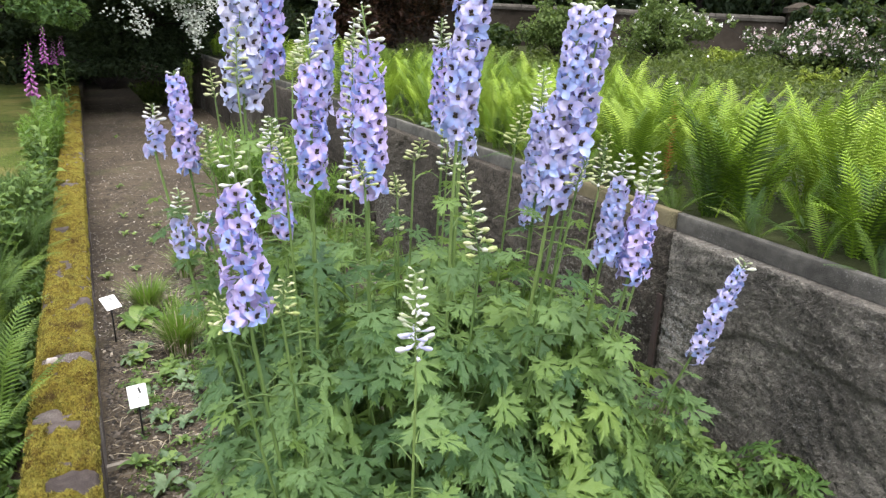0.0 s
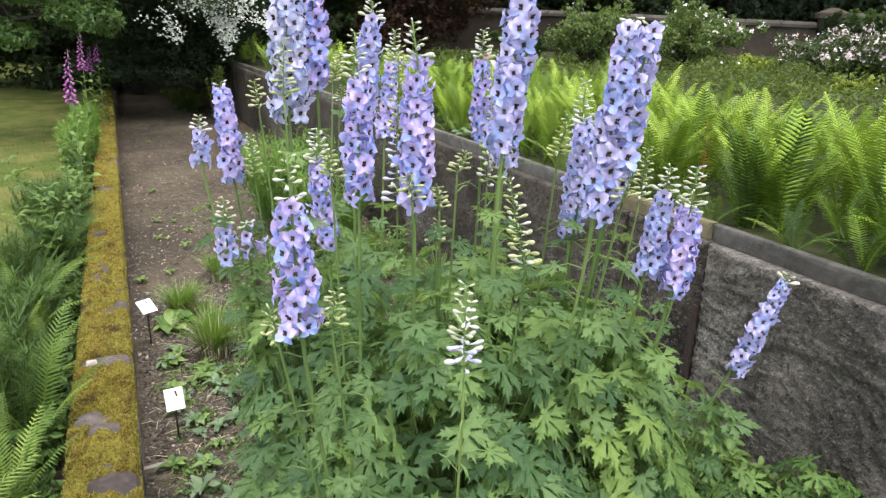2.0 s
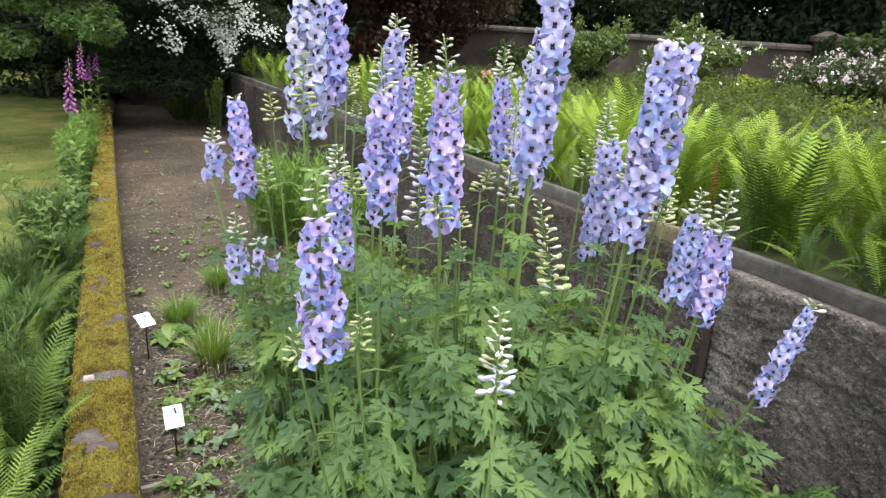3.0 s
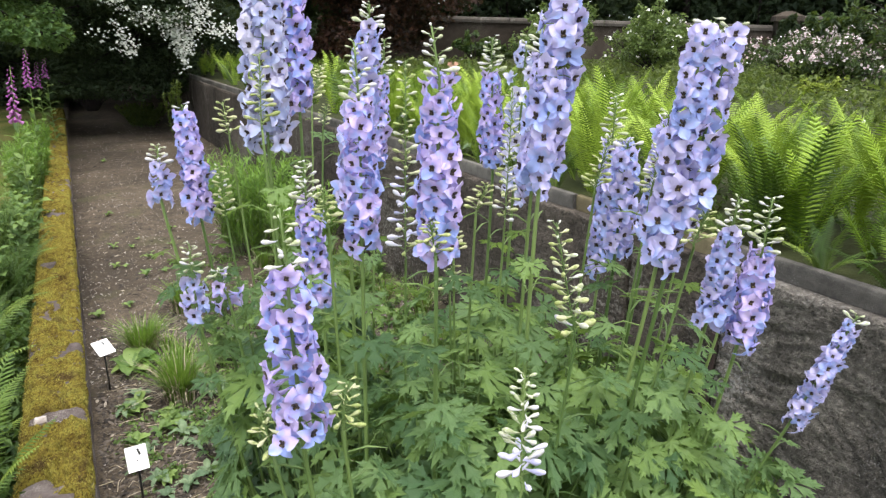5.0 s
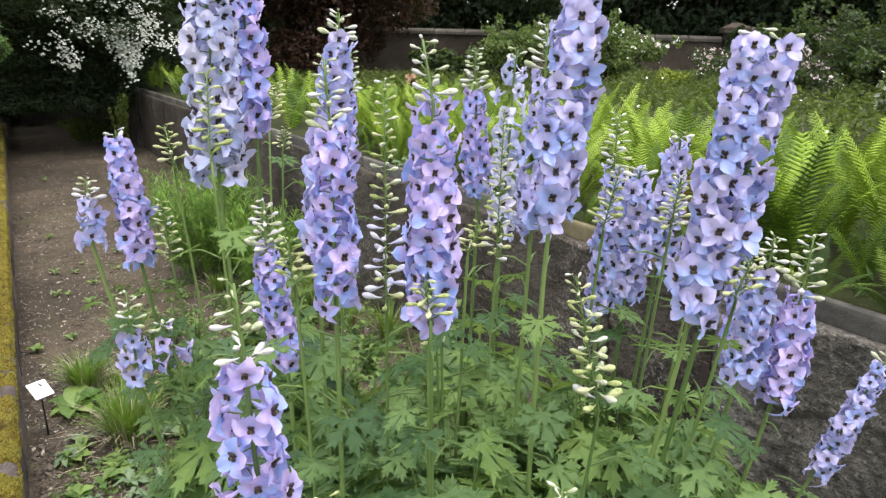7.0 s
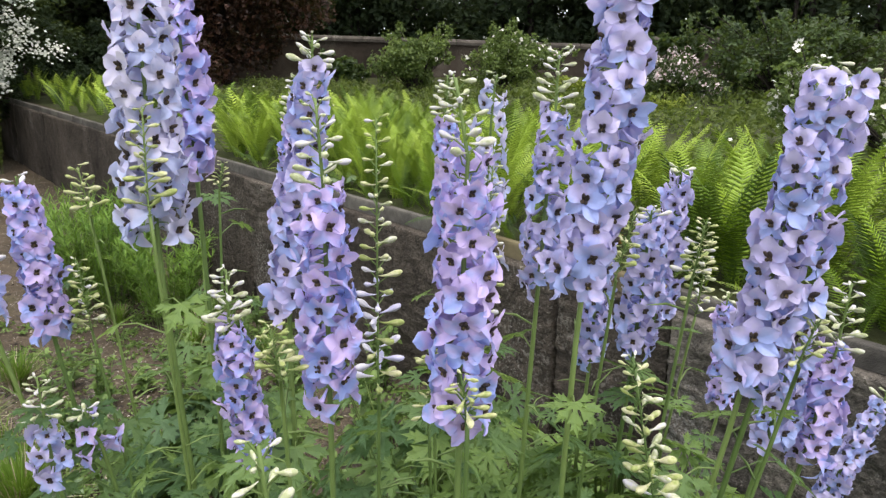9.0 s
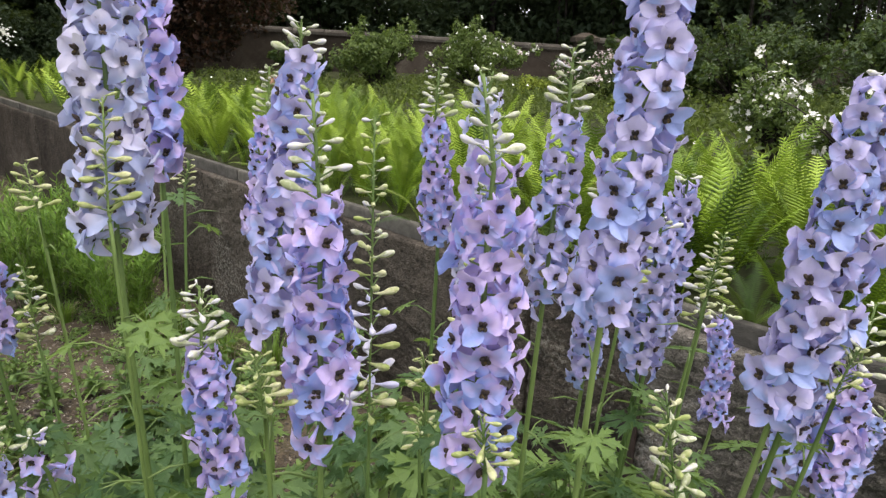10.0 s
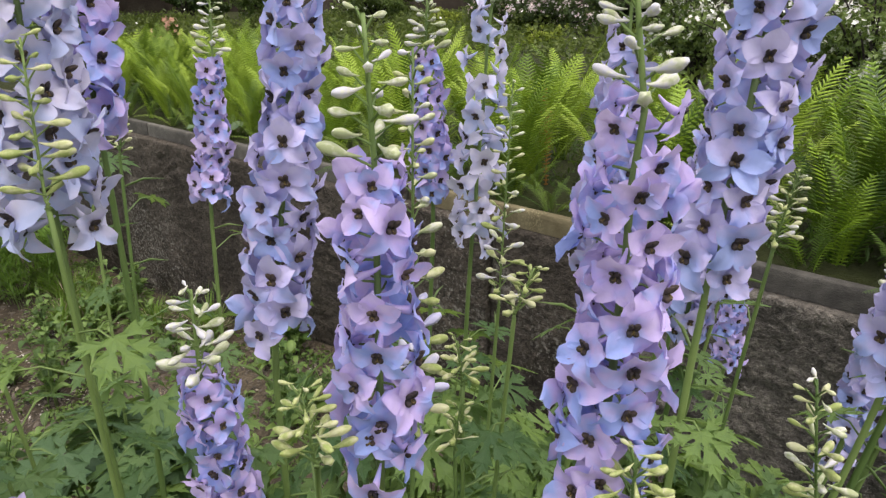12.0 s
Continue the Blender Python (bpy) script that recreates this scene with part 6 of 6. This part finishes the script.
# ---- litter and grit ----
def build_litter():
    rr = random.Random(91)

    def scatter(n, s0, s1, flat, material, name, label, zone):
        b = Build()
        for _ in range(n):
            x, y = zone(rr)
            s = rr.uniform(s0, s1)
            m = Matrix.Translation(on_soil(x, y, s * flat * 0.4)) @ pose(0, 0, 0, rr.uniform(-25, 25), rr.uniform(-25, 25), rr.uniform(0, 360)) @ Matrix.Diagonal((s * rr.uniform(0.8, 2.0), s * rr.uniform(0.5, 1), s * flat, 1))
            i = len(b.v)
            b.v += [m @ Vector(q) for q in ((-1, 0, 0), (-.4, -.7, .3), (.5, -.6, .1), (1, .1, 0), (.3, .8, .2), (-.6, .6, 0), (0, 0, 1))]
            b.f += [(i + k, i + (k + 1) % 6, i + 6) for k in range(6)]
        tagged(new(name, b.mesh(name, material, False)), label, name.replace("_", " "), kind="stuff")

    near = lambda q: (q.uniform(-0.09, 0.8), q.uniform(2.3, 5.0)) if q.random() < 0.72 else (q.uniform(0.8, 1.9), q.uniform(2.2, 4.6))
    path = lambda q: (q.uniform(-0.2, 1.9), 4.2 + 12 * q.random() ** 1.5)
    wallside = lambda q: (q.uniform(0.8, 2.0), q.uniform(0.9, 4.5))
    scatter(15000, 0.003, 0.011, 0.25, M_CHIP, "bark_litter", "dark bark chips and leaf litter on the soil", near)
    scatter(1300, 0.004, 0.014, 0.2, M_LITTER, "dead_leaves", "pale dead leaves and stalk bits on the soil", near)
    scatter(2200, 0.006, 0.017, 0.3, M_CHIP, "wood_chips", "coarse dark wood chips on the soil", near)
    scatter(7000, 0.003, 0.011, 0.3, M_CHIP, "leaf_litter", "dry leaf litter by the wall", wallside)
    scatter(8500, 0.002, 0.0068, 0.55, M_PEBBLE, "pebbles", "small pale pebbles strewn on the path", path)
    scatter(700, 0.002, 0.006, 0.55, M_PEBBLE, "grit", "pale grit on the soil", near)
    b = Build()
    for _ in range(200):
        x, y, w = rr.uniform(-0.05, 0.6), rr.uniform(2.6, 4.8), rr.uniform(0, 6.28)
        ln = rr.uniform(0.03, 0.13)
        p = Vector(on_soil(x, y, 0.008))
        d = Vector((math.cos(w), math.sin(w), 0)) * ln
        b.tube([p, p + d * 0.5 + Vector((0, 0, rr.uniform(0, 0.02))), p + d], [0.0016, 0.0014, 0.0006], 4, False)
    tagged(new("straw_litter", b.mesh("straw_litter", M_STRAW)), "dead straw stalks lying on the soil", "litter", kind="stuff")
    strewn = lambda q: (q.uniform(-0.2, 1.8), 3.9 + 8.5 * q.random() ** 1.3)
    scatter(4200, 0.005, 0.017, 0.35, M_CHIP, "path_litter", "dark leaf litter and chips strewn on the path", strewn)
    scatter(420, 0.006, 0.016, 0.25, M_LITTER, "fallen_leaves", "pale fallen leaf bits on the path", strewn)


build_litter()


# ---- lawn and plants along its edge ----
def build_lawn():
    rr = random.Random(93)
    def region(q):
        y = 2.2 + 11.5 * q.random() ** 1.4
        return (-0.42 - q.random() ** 1.3 * (0.8 + 0.45 * y), y, 0.095)
    tagged(new("lawn_grass", blade_tuft("lawn_grass", 20000, 0.05, 0, 0.006, M_LAWN, rr, region, 0.9, 2)), "short yellowing green lawn grass", "grass", kind="stuff")


build_lawn()


def build_moss_fuzz():
    """Short upright moss shoots over the cushions nearest the walker."""
    rr = random.Random(97)
    def region(q):
        y = 2.1 + 5.5 * q.random() ** 2.2
        u = q.random()
        cover = moss_cover(u, y)
        lump = noise.fractal((u * 2.2, y * 8, 1), 0.9, 2.0, 4)
        z = 0.270 + 0.032 * smooth(cover * 1.6) * smooth(min(u, 1 - u) * 6 + 0.25) + 0.024 * lump * smooth(cover * 2) + cushion(u, y) * smooth(cover * 2)
        return (edge_x(y) - 0.245 * (1 - u), y, z - 0.002 if cover > 0.15 else 0.2)
    tagged(new("moss_shoots", blade_tuft("moss_shoots", 85000, 0.0135, 0, 0.0027, M_MOSS_SHOOT, rr, region, 0.9, 1)), "short golden-green moss shoots on the stone edging", "moss", kind="stuff")


build_moss_fuzz()
rg = random.Random(95)
for y in np.arange(2.2, 6.6, 0.24):
    fern((-0.47 - rg.uniform(0, .22), y, 0.1), rg.randint(9, 11), FRONDS_LEFT, rg.uniform(0.72, 1.05), rg, "soft green fern beside the mossy edging", 10, "ferns beside the lawn")
for y in np.arange(4.9, 9.6, 0.36):
    herb((-0.47 - rg.uniform(0, .14), y, 0.1), rg.uniform(0.45, 0.78), rg, OVALS, "tall leafy green plant behind the mossy edging", 0.12, 10, "leafy_plant", 3, 0.12)
for y in np.arange(3.0, 6.8, 0.5):
    feathery((-0.50 - rg.uniform(0, .22), y, 0.1), "fine-leaved dark green plant behind the mossy edging", 22, rg.uniform(0.4, 0.62), 0.16, int(y * 100), M_FEATHER_DARK, 110, 0.0022)
for y in np.arange(7.0, 9.4, 0.45):
    feathery((-0.50 - rg.uniform(0, .1), y + 1.2, 0.1), "fine-leaved green plant at the end of the edging", 22, 0.62, 0.16, int(y * 10))


# same shade-toned leaf colour as under the ferns
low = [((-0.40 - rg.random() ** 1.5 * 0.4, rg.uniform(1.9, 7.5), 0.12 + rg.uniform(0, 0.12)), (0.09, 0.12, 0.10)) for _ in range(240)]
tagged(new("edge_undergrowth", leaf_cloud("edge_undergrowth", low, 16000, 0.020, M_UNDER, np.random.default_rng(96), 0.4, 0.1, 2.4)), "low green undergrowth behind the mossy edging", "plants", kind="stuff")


def foxglove(at, height, flower_from, seed, label, full=1.0):
    rr = random.Random(seed)
    f = thing("foxglove", at, label, "flower", "magenta foxgloves")
    b = Build()
    b.tube(curve3((0, 0, 0), (0.01, 0, height * .3), (0, 0.02, height * .7), (0.03, 0, height), 8), [0.006 - 0.0006 * i for i in range(8)], 5)
    part("stem", b.mesh("stem", M_STEM), f)
    bell = Build()
    bell.lathe(Matrix(), [(0.004, 0), (0.008, -0.012), (0.010, -0.03), (0.015, -0.045)], 7)
    me = bell.mesh("bell", M_FOX)
    n = int((height - flower_from) * 85)
    for i in range(n):
        t = i / n
        z = flower_from + (height - flower_from) * t
        w = i * 2.4
        k = (1.12 - 0.85 * t) * full
        part("bell", me, f, Matrix.Translation((0.012 * math.cos(w) + 0.03 * t * t, 0.012 * math.sin(w), z)) @ pose(0, 0, 0, 0, -50, math.degrees(w)) @ Matrix.Diagonal((k, k, k, 1)))
    for i in range(20):
        s = rr.uniform(0.15, 0.22) * (1.15 - 0.025 * i)
        part("leaf", OVALS[0], f, pose(0, 0, 0.06 + i * (flower_from - 0.12) / 20, 0, rr.uniform(-38, 8), i * 137.5) @ Matrix.Diagonal((s, s, s, 1)))


foxglove((-0.46, 7.05, 0.1), 1.44, 1.02, 1, "tall magenta foxglove spike on a leafy stem", 1.05)
foxglove((-0.47, 9.5, 0.1), 1.54, 1.14, 2, "tall magenta foxglove spike at the lawn edge", 0.95)
foxglove((-0.50, 12.0, 0.1), 1.32, 0.98, 3, "slender magenta foxglove spike at the lawn edge")
foxglove((-0.40, 12.2, 0.1), 1.36, 1.10, 4, "slender magenta foxglove spike at the lawn edge")
